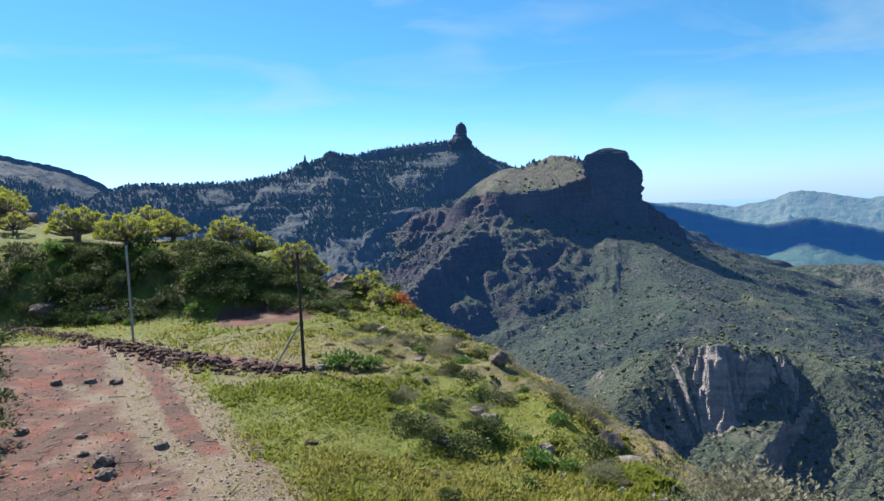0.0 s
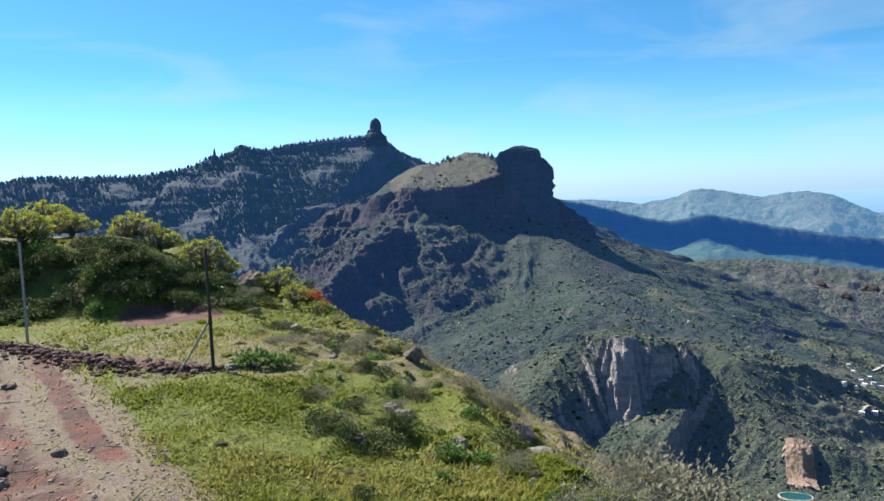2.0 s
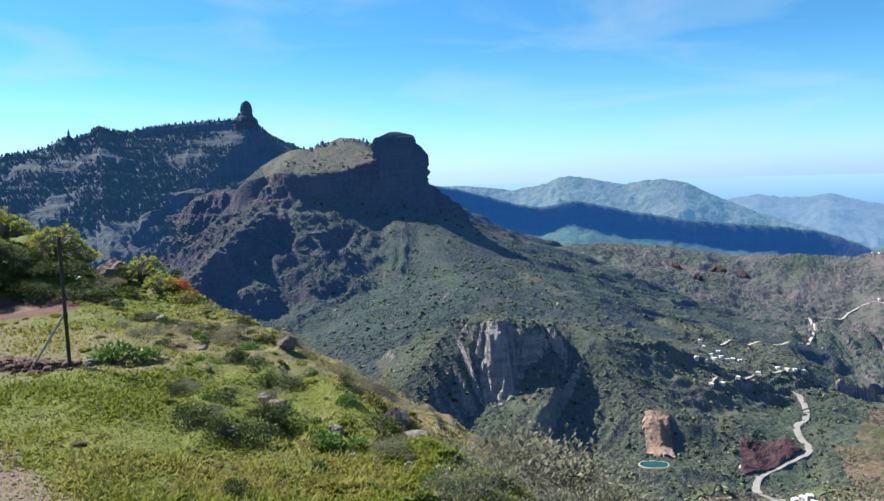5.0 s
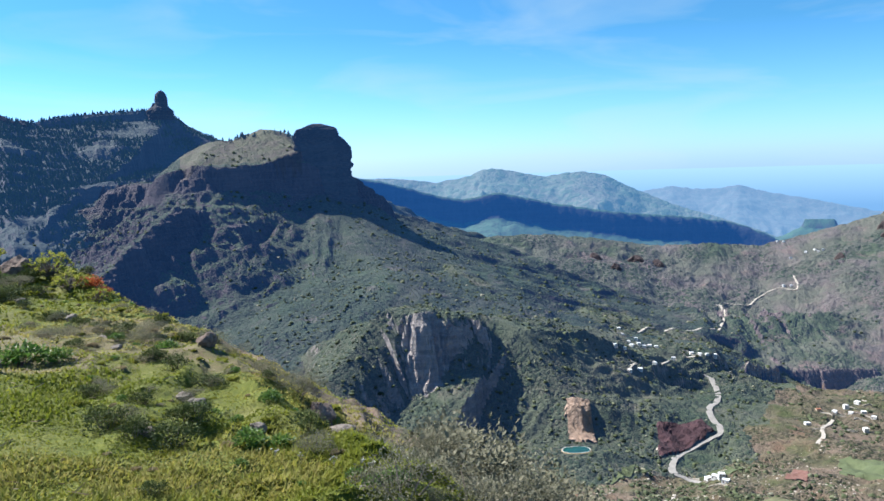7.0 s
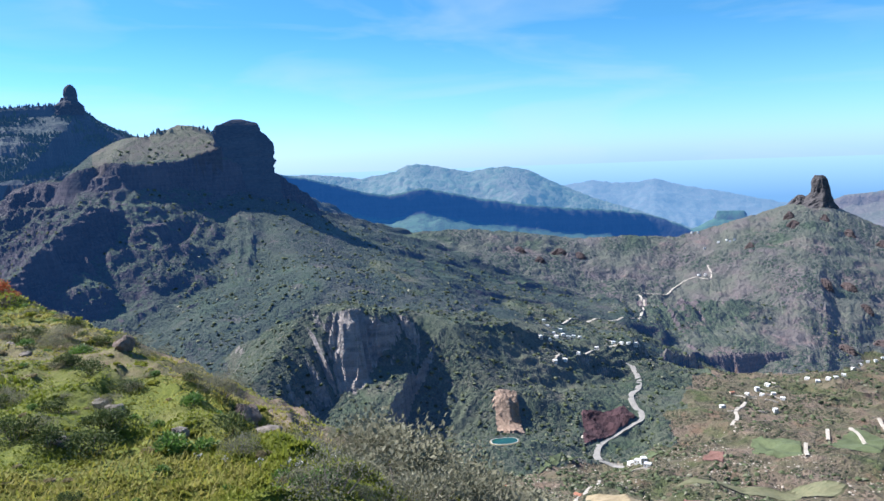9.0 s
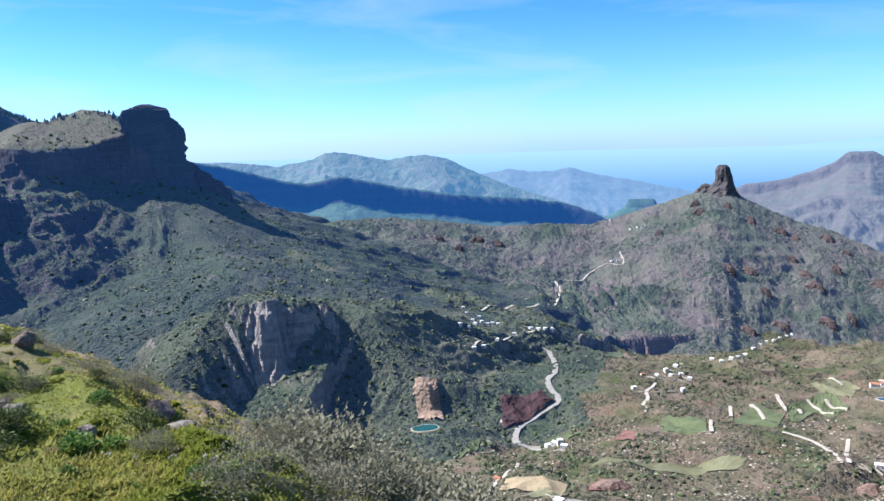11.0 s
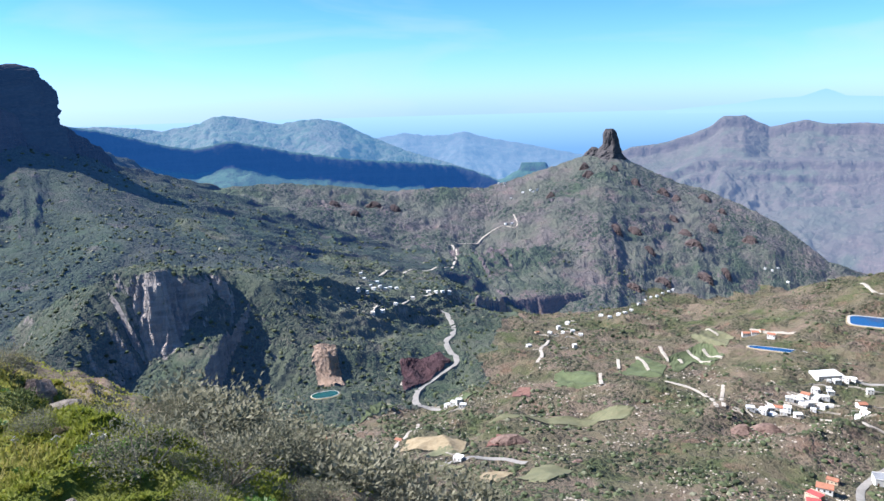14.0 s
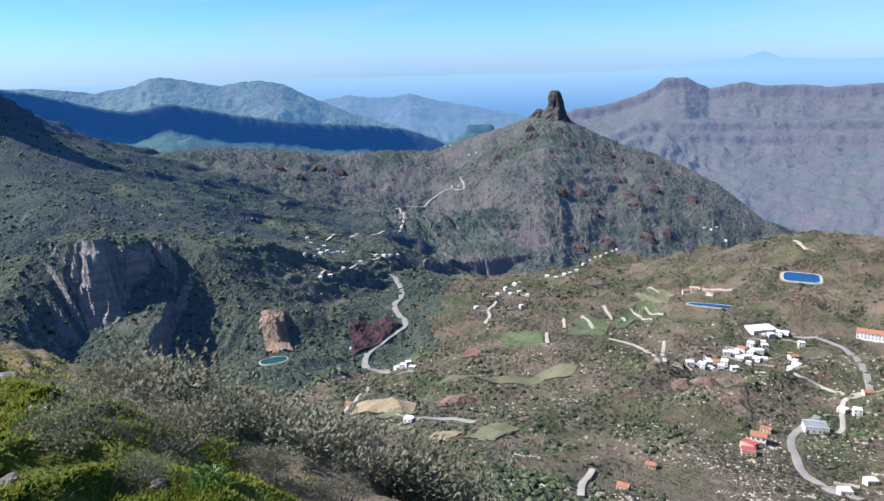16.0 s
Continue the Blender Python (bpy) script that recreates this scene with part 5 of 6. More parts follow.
def rounded(points, times=2):
    for _ in range(times):
        q = [points[0]]
        for a, b in zip(points[:-1], points[1:]):
            q += [(0.75 * a[0] + 0.25 * b[0], 0.75 * a[1] + 0.25 * b[1]), (0.25 * a[0] + 0.75 * b[0], 0.25 * a[1] + 0.75 * b[1])]
        points = q + [points[-1]]
    return points


ROAD_LINES = []


def road(name, points, width, mat, label):
    line = drape(rounded(points), 5.0)
    ROAD_LINES.append((line, width))
    d = np.gradient(line, axis=0)
    d /= np.maximum(np.linalg.norm(d, axis=1, keepdims=True), 1e-6)
    nrm = np.stack([-d[:, 1], d[:, 0]], -1)
    centre = terrain(line[:, 0], line[:, 1])
    for _ in range(3):
        centre[1:-1] = (centre[:-2] + 2 * centre[1:-1] + centre[2:]) / 4
    cols = []
    for off, dz in ((-0.5, -3.0), (-0.5, 0.5), (-0.46, 0.6), (0.0, 0.7), (0.46, 0.6), (0.5, 0.5), (0.5, -3.0)):
        p = line + nrm * off * width
        z = centre + dz if abs(off) < 0.5 or dz > 0 else np.minimum(terrain(p[:, 0], p[:, 1]) - 1.0, centre)
        cols.append(np.stack([p[:, 0], p[:, 1], z], -1))
    v = np.stack(cols, 1).reshape(-1, 3)
    n, k = len(line), len(cols)
    f = [(i * k + j, (i + 1) * k + j, (i + 1) * k + j + 1, i * k + j + 1) for i in range(n - 1) for j in range(k - 1)]
    return tagged(part(name, v, f, mat), label, "road", kind="structure")


ROADS["cut_bench"] = ([(524, 669), (561, 696), (587, 698), (617, 704)], 3.4, "dirt")
ROADS["low_bench"] = ([(536, 667), (578, 687), (617, 693)], 3.0, "dirt")
ROADS["lower"] = (ROADS["lower"][0], 4.6, "asphalt")
ROADS["top_road"] = (ROADS["top_road"][0], 5.2, "asphalt")
for key, (pts_, w_, kind_) in ROADS.items():
    road("road_" + key, pts_, w_ * (1.15 if kind_ == "asphalt" else 0.95), ROAD_MATS[kind_], "pale winding asphalt mountain road" if kind_ == "asphalt" else "narrow pale dirt lane in the valley")

# ---- fields, pools, cuttings ----
FIELD_MATS = {"green": m_field, "dry": m_dryfield, "olive": m_olivefield, "red": m_redearth}
FIELD_WORDS = {"green": "flat green cultivated field", "dry": "ploughed pale brown field", "olive": "olive-green grassy field", "red": "bare patch of red earth"}


def quad_patch(name, corners, mat, lift, n=12, rough=0.0):
    (ax, ay), (bx_, by_), (cx, cy), (dx, dy) = corners
    u, w = np.meshgrid(np.linspace(0, 1, n), np.linspace(0, 1, n), indexing="ij")
    x = (1 - u) * (1 - w) * ax + u * (1 - w) * bx_ + u * w * cx + (1 - u) * w * dx
    y = (1 - u) * (1 - w) * ay + u * (1 - w) * by_ + u * w * cy + (1 - u) * w * dy
    edge = np.minimum(np.minimum(u, 1 - u), np.minimum(w, 1 - w))
    x = x + 7 * (fbm(x / 25, y / 25, 3, 91) - 0.5) * (edge < 0.02)
    y = y + 7 * (fbm(x / 25, y / 25, 3, 92) - 0.5) * (edge < 0.02)
    z = terrain(x, y) + np.where(edge < 0.01, -1.0, lift) + rough * (ridged(x / 14, y / 14, 3, 93) - 0.5)
    v = np.stack([x, y, z], -1).reshape(-1, 3)
    worn = edge + 0.16 * (fbm(x / 9 + 3, y / 9, 3, 95) - 0.62)
    worn[edge > 0.2] = 1
    f = [(i * n + j, (i + 1) * n + j, (i + 1) * n + j + 1, i * n + j + 1) for i in range(n - 1) for j in range(n - 1) if worn[i, j] > 0]
    return part(name, v, f, mat)


for corners, kind_ in FIELDS:
    tagged(quad_patch("field", corners, FIELD_MATS[kind_], 1.0, 24), FIELD_WORDS[kind_], "field", "fields in the valley", "structure")
for corners, mat_, rough_, n_, words in ((SCAR_QUAD, m_scar, 4.5, 40, "bare orange rock scar over the pond"), (WINE_QUAD, m_wine, 0.5, 40, "wine-red rock cutting inside the road bend")):
    tagged(quad_patch("rock_face", corners, mat_, 2.5, n_, rough_), words, "rock face", kind="structure")

for (ax, ay), (bx_, by_) in WALLS:
    line = drape([(ax, ay), (bx_, by_)], 4.0)
    zz = terrain(line[:, 0], line[:, 1])
    across = np.array([-(by_ - ay), bx_ - ax], float)
    across /= np.linalg.norm(across)
    v, f = [], []
    for i, (p, z) in enumerate(zip(line, zz)):
        for off, dz in ((-2.1, -2.0), (-1.8, 2.0 + 0.3 * math.sin(i * 2.1)), (1.8, 2.0 + 0.3 * math.sin(i * 1.7)), (2.1, -2.0)):
            v.append((p[0] + across[0] * off, p[1] + across[1] * off, z + dz))
        if i:
            f += [((i - 1) * 4 + j, i * 4 + j, i * 4 + j + 1, (i - 1) * 4 + j + 1) for j in range(3)]
    tagged(part("terrace_wall", v, f, m_dirtroad), "pale dry-stone terrace wall between fields", "wall", "terrace walls")


def pool(name, at, rx, ry, turn, water, label, square=0.0, rim=3.0, lift=0.2):
    root = new(name)
    q_ = np.linspace(0, 2 * math.pi, 17)
    c_, s_ = math.cos(radians(turn)), math.sin(radians(turn))
    ex_, ey_ = (rx + 1) * np.cos(q_), (ry + 1) * np.sin(q_)
    z0 = float(np.median(terrain(at[0] + ex_ * c_ - ey_ * s_, at[1] + ex_ * s_ + ey_ * c_)))
    root.location = (at[0], at[1], z0 + lift)
    root.rotation_euler = (0, 0, radians(turn))
    n = 40

    def ring(grow, z):
        out = []
        for j in range(n):
            q = 2 * math.pi * j / n
            c, s = math.cos(q), math.sin(q)
            k = 1.0 / max((abs(c) ** (2 + square) + abs(s) ** (2 + square)) ** (1 / (2 + square)), 1e-6)
            out.append(((rx + grow) * c * k, (ry + grow) * s * k, z))
        return out

    def bands(rings):
        v = [p for r_ in rings for p in r_]
        return v, [(a * n + j, a * n + (j + 1) % n, (a + 1) * n + (j + 1) % n, (a + 1) * n + j) for a in range(len(rings) - 1) for j in range(n)]

    part("water", ring(0.3, 0.05), [tuple(range(n))], water, root, "still water")
    v, f = bands([ring(rim, -2.0), ring(rim, 0.2), ring(0.0, 0.2), ring(0.0, -1.2)])
    part("rim", v, f, m_concrete, root, "pale concrete rim")
    v, f = bands([ring(rim * 1.2 + 2.5, -1.5), ring(rim, 0.2)])
    part("bank", v, f, m_dryfield, root, "sloping earth bank")
    return tagged(root, label, "pool")


pool("pond", POND_AT, 15, 9, -20, m_pond, "round green irrigation pond with a pale rim", 0.5, 0.8, 0.6)
pool("reservoir", POOL_LONG_AT, 34, 6.5, 112, m_pool, "long narrow blue reservoir by a farm", 0.6, 1.5, 0.8)
pool("reservoir", POOL_SQUARE_AT, 24, 24, 20, m_pool, "square blue reservoir with a white rim", 3.0, 3.5, 0.8)


# ---- houses ----
def house(label, w, d, h, roof, wall, roof_mat, storeys=1, down=2.5):
    root = new("house")
    bm_part("wall", box_bm(-w / 2, w / 2, -d / 2, d / 2, -down, h), wall, root)
    if roof == "gable":
        o, p = 0.35, d * 0.22
        v = []
        for x in (-w / 2 - o, w / 2 + o):
            v += [(x, -d / 2 - o, h - 0.05), (x, 0, h + p), (x, d / 2 + o, h - 0.05), (x, d / 2 + o, h + 0.15), (x, 0, h + p + 0.22), (x, -d / 2 - o, h + 0.15)]
        f = [(0, 1, 4, 5), (1, 2, 3, 4), (6, 11, 10, 7), (7, 10, 9, 8), (5, 4, 10, 11), (4, 3, 9, 10), (0, 5, 11, 6), (2, 8, 9, 3), (0, 6, 7, 1), (1, 7, 8, 2)]
        part("roof", v, f, roof_mat, root)
        for x in (-w / 2, w / 2):
            part("gable_wall", [(x, -d / 2, h), (x, d / 2, h), (x, 0, h + p)], [(0, 1, 2)], wall, root)
    else:
        bm_part("roof", box_bm(-w / 2 - 0.1, w / 2 + 0.1, -d / 2 - 0.1, d / 2 + 0.1, h + 0.003, h + 0.2), roof_mat, root)
        for x0, x1, y0, y1 in ((-w / 2, w / 2, -d / 2, -d / 2 + 0.2), (-w / 2, w / 2, d / 2 - 0.2, d / 2)):
            bm_part("parapet", box_bm(x0, x1, y0, y1, h + 0.203, h + 0.7), wall, root)
    for s_ in range(storeys):
        z = 1.0 + s_ * 2.8
        for k in range(max(2, int(w / 3))):
            x = -w / 2 + w * (k + 0.5) / max(2, int(w / 3))
            if s_ == 0 and k == 0:
                bm_part("door", box_bm(x - 0.5, x + 0.5, -d / 2 - 0.06, -d / 2 + 0.1, 0.0, 2.1), m_door, root)
            else:
                bm_part("window", box_bm(x - 0.5, x + 0.5, -d / 2 - 0.05, -d / 2 + 0.1, z, z + 1.2), m_window, root)
        bm_part("window", box_bm(w / 2 - 0.1, w / 2 + 0.05, -0.5, 0.5, z, z + 1.2), m_window, root)
        bm_part("window", box_bm(-w / 2 - 0.05, -w / 2 + 0.1, -0.5, 0.5, z, z + 1.2), m_window, root)
    return tagged(root, label, "house")


HOUSE_KINDS = {
    "flat": house("white flat-roofed village house", 7.5, 6, 3.0, "flat", m_whitewash, m_whiteroof),
    "tall": house("white two-storey village house", 7, 6, 5.4, "flat", m_whitewash, m_whiteroof, 2),
    "tiled": house("white village house with an orange tiled roof", 9, 7, 3.0, "gable", m_whitewash, m_rooftile),
    "ochre": house("ochre cottage with an orange tiled roof", 9, 6.5, 3.2, "gable", m_ochrewall, m_rooftile),
    "red": house("house with a wine-red roof terrace", 10, 8, 4.0, "flat", m_ochrewall, m_redroof),
    "grey": house("white house with a grey slab roof", 14, 10, 4.0, "flat", m_whitewash, m_greyroof),
    "slab": house("broad white hall with a flat roof", 26, 17, 4.0, "flat", m_whitewash, m_whiteroof),
    "long": house("long white building with an orange tiled roof", 34, 12, 6.0, "gable", m_whitewash, m_rooftile, 2),
    "far": house("small white house far away", 8.5, 7, 3.4, "flat", m_whitewash, m_whiteroof),
}
USED = set()


def settle(kind_, at, turn, group, size=1.0):
    size *= 1.15
    m = pose(at[0], at[1], ground_at(*at) + 0.4, 0, 0, turn) @ Matrix.Diagonal((size, size, size, 1))
    ob = HOUSE_KINDS[kind_]
    if kind_ in USED:
        ob = copy_thing(ob, m)
    else:
        USED.add(kind_)
        ob.matrix_basis = m
    ob["group"] = group


def facing(at):
    return -math.degrees(math.atan2(at[0], at[1])) + rng.uniform(-35, 35)


for i, at in enumerate(HOUSES_WHITE):
    settle(("flat", "tall", "flat", "tiled", "tall", "flat", "flat", "flat")[i % 8], at, facing(at), "houses of the hamlet", 0.85 if i < 22 else 0.8)
    if i < 22 and i % 3 < 2:
        q = rng.uniform(0, 6.28)
        near_by = (at[0] + 8 * math.cos(q), at[1] + 8 * math.sin(q))
        settle(("flat", "far", "tiled")[i % 3], near_by, facing(near_by), "houses of the hamlet", rng.uniform(0.5, 0.75))
for i, at in enumerate(HOUSES_SMALL):
    settle(("flat", "far", "tall", "flat", "far")[i % 5], at, facing(at), "houses across the valley", rng.uniform(0.65, 0.85))
for at in HOUSES_FAR:
    settle("far", at, facing(at), "houses on the far slope", 0.8)
for at in HOUSES_ORANGE:
    settle("ochre", at, facing(at), "tiled cottages", 0.72)
for at in HOUSES_RED:
    settle("red", at, facing(at), "red-roofed houses", 0.8)
for at in HOUSES_PINK:
    settle("tiled", at, facing(at), "tiled cottages")
settle("slab", SLAB_AT, facing(SLAB_AT), "halls")
settle("long", LONG_AT, -78, "halls")
settle("grey", GREY_AT, -60, "houses of the hamlet")

def garden_wall(at, length, turn):
    """A pale retaining wall that follows the ground."""
    c, s = math.cos(turn), math.sin(turn)
    k = 7
    v, f = [], []
    for i in range(k):
        d = length * (i / (k - 1) - 0.5)
        bend = 0.12 * length * math.sin(i * 0.5 + at[0])
        x, y = at[0] + c * d - s * bend, at[1] + s * d + c * bend
        z = ground_at(x, y)
        for off, dz in ((-0.45, -1.0), (-0.4, 1.5), (0.4, 1.5), (0.45, -1.0)):
            v.append((x - s * off, y + c * off, z + dz + (0.2 * math.sin(i * 2.3) if dz > 0 else 0)))
        if i:
            f += [((i - 1) * 4 + j, i * 4 + j, i * 4 + j + 1, (i - 1) * 4 + j + 1) for j in range(3)]
    f += [(0, 1, 2, 3), (k * 4 - 1, k * 4 - 2, k * 4 - 3, k * 4 - 4)]
    tagged(part("garden_wall", v, f, m_dirtroad), "pale stone retaining wall beside the houses", "wall", "walls round the houses")


for i, at in enumerate(HOUSES_WHITE + HOUSES_SMALL):
    for _ in range(2 if i % 2 else 1):
        q = rng.uniform(0, 6.28)
        spot = (at[0] + rng.uniform(9, 22) * math.cos(q), at[1] + rng.uniform(9, 22) * math.sin(q))
        garden_wall(spot, rng.uniform(7, 20), rng.uniform(-0.5, 0.5) - math.atan2(spot[0], spot[1]))

# ---- scrub on the slopes and pines on the mountain ----
BUILT = np.array(HOUSES_WHITE + HOUSES_SMALL + HOUSES_ORANGE + HOUSES_RED + HOUSES_PINK + [SLAB_AT, LONG_AT, GREY_AT], float)


def kept_clear(x, y):
    free = np.ones(len(x), bool)
    for px_, py_ in BUILT:
        free &= np.hypot(x - px_, y - py_) > 8
    for line, width in ROAD_LINES:
        lo, hi = line.min(0) - 12, line.max(0) + 12
        near = np.where((x > lo[0]) & (x < hi[0]) & (y > lo[1]) & (y < hi[1]))[0]
        if len(near):
            d = np.hypot(x[near, None] - line[None, :, 0], y[near, None] - line[None, :, 1]).min(1)
            free[near[d < width * 0.8 + 1.5]] = False
    for corners, _ in FIELDS + [(SCAR_QUAD, ""), (WINE_QUAD, "")]:
        c = np.array(corners, float)
        inside = np.ones(len(x), bool)
        area = 0.0
        for a, b in zip(c, np.roll(c, -1, 0)):
            area += a[0] * b[1] - a[1] * b[0]
        for a, b in zip(c, np.roll(c, -1, 0)):
            inside &= ((b[0] - a[0]) * (y - a[1]) - (b[1] - a[1]) * (x - a[0])) * np.sign(area) > 0
        free &= ~inside
    for at, rad in ((POND_AT, 20), (POOL_LONG_AT, 38), (POOL_SQUARE_AT, 34)):
        free &= np.hypot(x - at[0], y - at[1]) > rad
    return free


def scatter(count, az0, az1, r0, r1):
    a = np.radians(rng.uniform(az0, az1, count))
    r = np.exp(rng.uniform(math.log(r0), math.log(r1), count))
    return r * np.sin(a), r * np.cos(a), r


def sow_scrub():
    x, y, r = scatter(90000, -8, 82, 64, 1900)
    z, g, bare = terrain(x, y, True)
    thick = 0.55 * fbm(x / 22, y / 22, 4, 101) + 0.45 * fbm(x / 110, y / 110, 3, 102)
    keep = (thick > 0.42 + 0.13 * rng.random(len(x)) + 0.06 * (g == GROUPS.index("bentayga")) + 0.03 * (g == 1) * (r > 330) - 0.05 * (g == GROUPS.index("outcrop"))) & (bare < 0.5) & kept_clear(x, y)
    x, y, r, z, thick = (v[keep] for v in (x, y, r, z, thick))
    size = (0.4 + 1.5 * rng.random(len(x)) ** 3) * np.interp(r, [60, 200, 600, 1900], [0.8, 1.05, 1.5, 2.4])
    tone = np.clip(rng.normal(0.34, 0.25, len(x)) + 0.25 * (0.5 - thick), 0, 1)
    ob = clumps("scrub", np.stack([x, y, z + size * 0.25], -1), size, 0.75, m_scrub, tone)
    tagged(ob, "dense grey-green scrub over the slopes", "scrub", kind="stuff")


sow_scrub()


def sow_valley_stones():
    x, y, r = scatter(26000, 30, 82, 170, 900)
    z, g, bare = terrain(x, y, True)
    keep = (g == 1) & (fbm(x / 40, y / 40, 3, 141) > 0.52) & kept_clear(x, y)
    x, y, z, r = x[keep], y[keep], z[keep], r[keep]
    size = (0.25 + 0.9 * rng.random(len(x)) ** 4) * np.interp(r, [170, 900], [0.8, 1.5])
    tagged(clumps("field_stones", np.stack([x, y, z + size * 0.15], -1), size, 0.6, m_valley_stone, rng.random(len(x))), "pale stones strewn over the dry slopes", "stones", kind="stuff")


sow_valley_stones()


def sow_pines():
    x, y, r = scatter(60000, -34, 12, 1500, 2780)
    x2, y2, r2 = scatter(260, 4.2, 11.2, 1960, 2090)
    x, y = np.concatenate([x, x2]), np.concatenate([y, y2])
    z, g, bare = terrain(x, y, True)
    keep = (g == GROUPS.index("nublo")) & (fbm(x / 110, y / 110, 3, 111) > 0.33 + 0.16 * rng.random(len(x)))
    keep[-260:] = (fbm(x2 / 60, y2 / 60, 3, 112) > 0.5)
    x, y, z = x[keep], y[keep], z[keep]
    n = len(x)
    h = rng.uniform(6.0, 14.0, n)
    q = np.arange(5) * 2 * math.pi / 5
    ring = np.stack([np.cos(q), np.sin(q), np.zeros(5)], -1)
    v = np.concatenate([ring[None] * (h * 0.27)[:, None, None] * (0.8 + 0.4 * rng.random((n, 5, 1))), np.zeros((n, 1, 3))], 1)
    v[:, :5, 2] = (h * 0.15)[:, None]
    v[:, 5, 2] = h
    v += np.stack([x, y, z], -1)[:, None]
    f = np.array([(j, (j + 1) % 5, 5) for j in range(5)])[None] + (np.arange(n) * 6)[:, None, None]
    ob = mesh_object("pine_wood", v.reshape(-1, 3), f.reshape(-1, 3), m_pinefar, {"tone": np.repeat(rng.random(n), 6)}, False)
    tagged(ob, "dark pine wood scattered over the mountain", "pine wood", kind="stuff")


sow_pines()


# ---- the hilltop ----
def leaf_mesh(at, direction, length, width, roll):
    """Diamond leaves, folded along the midrib: arrays of base points and unit directions."""
    n = len(at)
    up = np.tile((0.0, 0.0, 1.0), (n, 1))
    side = np.cross(direction, up)
    side /= np.maximum(np.linalg.norm(side, axis=1, keepdims=True), 1e-4)
    lift = np.cross(side, direction)
    side = side * np.cos(roll)[:, None] + lift * np.sin(roll)[:, None]
    L, W = length[:, None], width[:, None]
    mid = at + direction * L * 0.5
    v = np.stack([at, mid + side * W * 0.5, at + direction * L - lift * L * 0.12, mid - side * W * 0.5], 1)
    return v.reshape(-1, 3), np.arange(n * 4).reshape(n, 4)


def leaf_part(name, at, direction, length, width, mat, parent, label="", tone=None):
    n = len(at)
    v, f = leaf_mesh(at, direction, length, width, rng.uniform(-1, 1, n))
    t = np.repeat(rng.random(n) if tone is None else tone, 4)
    ob = mesh_object(name, v, f, mat, {"tone": np.clip(t, 0, 1)}, False)
    ob.parent = parent
    if label:
        ob["label"] = label
    return ob


def directions(n, low=-0.2, high=1.0):
    z = rng.uniform(low, high, n)
    a = rng.uniform(0, 6.2832, n)
    s = np.sqrt(np.maximum(1 - z * z, 0))
    return np.stack([s * np.cos(a), s * np.sin(a), z], -1)


def limb(bm, a, b, ra, rb, sides=5):
    a, b = Vector(a), Vector(b)
    axis = (b - a).normalized()
    u = axis.orthogonal().normalized()
    w = axis.cross(u)
    rings = []
    for p, r in ((a, ra), (b, rb)):
        rings.append([bm.verts.new(p + (u * math.cos(2 * math.pi * j / sides) + w * math.sin(2 * math.pi * j / sides)) * r) for j in range(sides)])
    for j in range(sides):
        bm.faces.new((rings[0][j], rings[0][(j + 1) % sides], rings[1][(j + 1) % sides], rings[1][j]))
    bm.faces.new(rings[1])


def dome_points(n, radius, height, base=0.35, lobes=0.18):
    d = directions(n, 0.0, 1.0)
    wob = 1 + lobes * np.array([noise.noise(Vector(p) * 2.4 + Vector((radius * 9, 0, 0))) for p in d])[:, None]
    p = d * wob * np.array((radius, radius, height * (1 - base)))
    p[:, 2] += height * base
    return p, d


def spurge(label, radius, height, tips):
    """A round-headed spurge: forked stems that end in rosettes."""
    root = new("spurge_shrub")
    p, d = dome_points(tips, radius, height, 0.34, 0.3)
    bm = bmesh.new()
    forks = [Vector((rng.uniform(-0.2, 0.2) * radius, rng.uniform(-0.2, 0.2) * radius, height * rng.uniform(0.2, 0.35))) for _ in range(6)]
    for k in forks:
        limb(bm, (k.x * 0.2, k.y * 0.2, -0.15), k, 0.05, 0.035)
    for q in p:
        k = min(forks, key=lambda c: (c - Vector(q)).length + rng.uniform(0, 0.2))
        mid = (k + Vector(q)) / 2 + Vector((0, 0, -0.06))
        limb(bm, k, mid, 0.022, 0.014, 4)
        limb(bm, mid, Vector(q), 0.014, 0.009, 4)
    bm_part("stem", bm, m_bark, root, "bare grey forked stems")
    m = 13
    at = np.repeat(p, m, 0) + rng.normal(0, 0.025, (tips * m, 3))
    out = np.repeat(d, m, 0) + directions(tips * m, -0.5, 0.9) * 0.9
    out /= np.linalg.norm(out, axis=1, keepdims=True)
    leaf_part("foliage", at, out, rng.uniform(0.08, 0.15, tips * m), rng.uniform(0.025, 0.045, tips * m), m_tabaiba, root, "yellow-green leaf rosettes", np.repeat(rng.random(tips), m) * 0.6 + 0.4 * rng.random(tips * m))
    return tagged(root, label, "shrub")


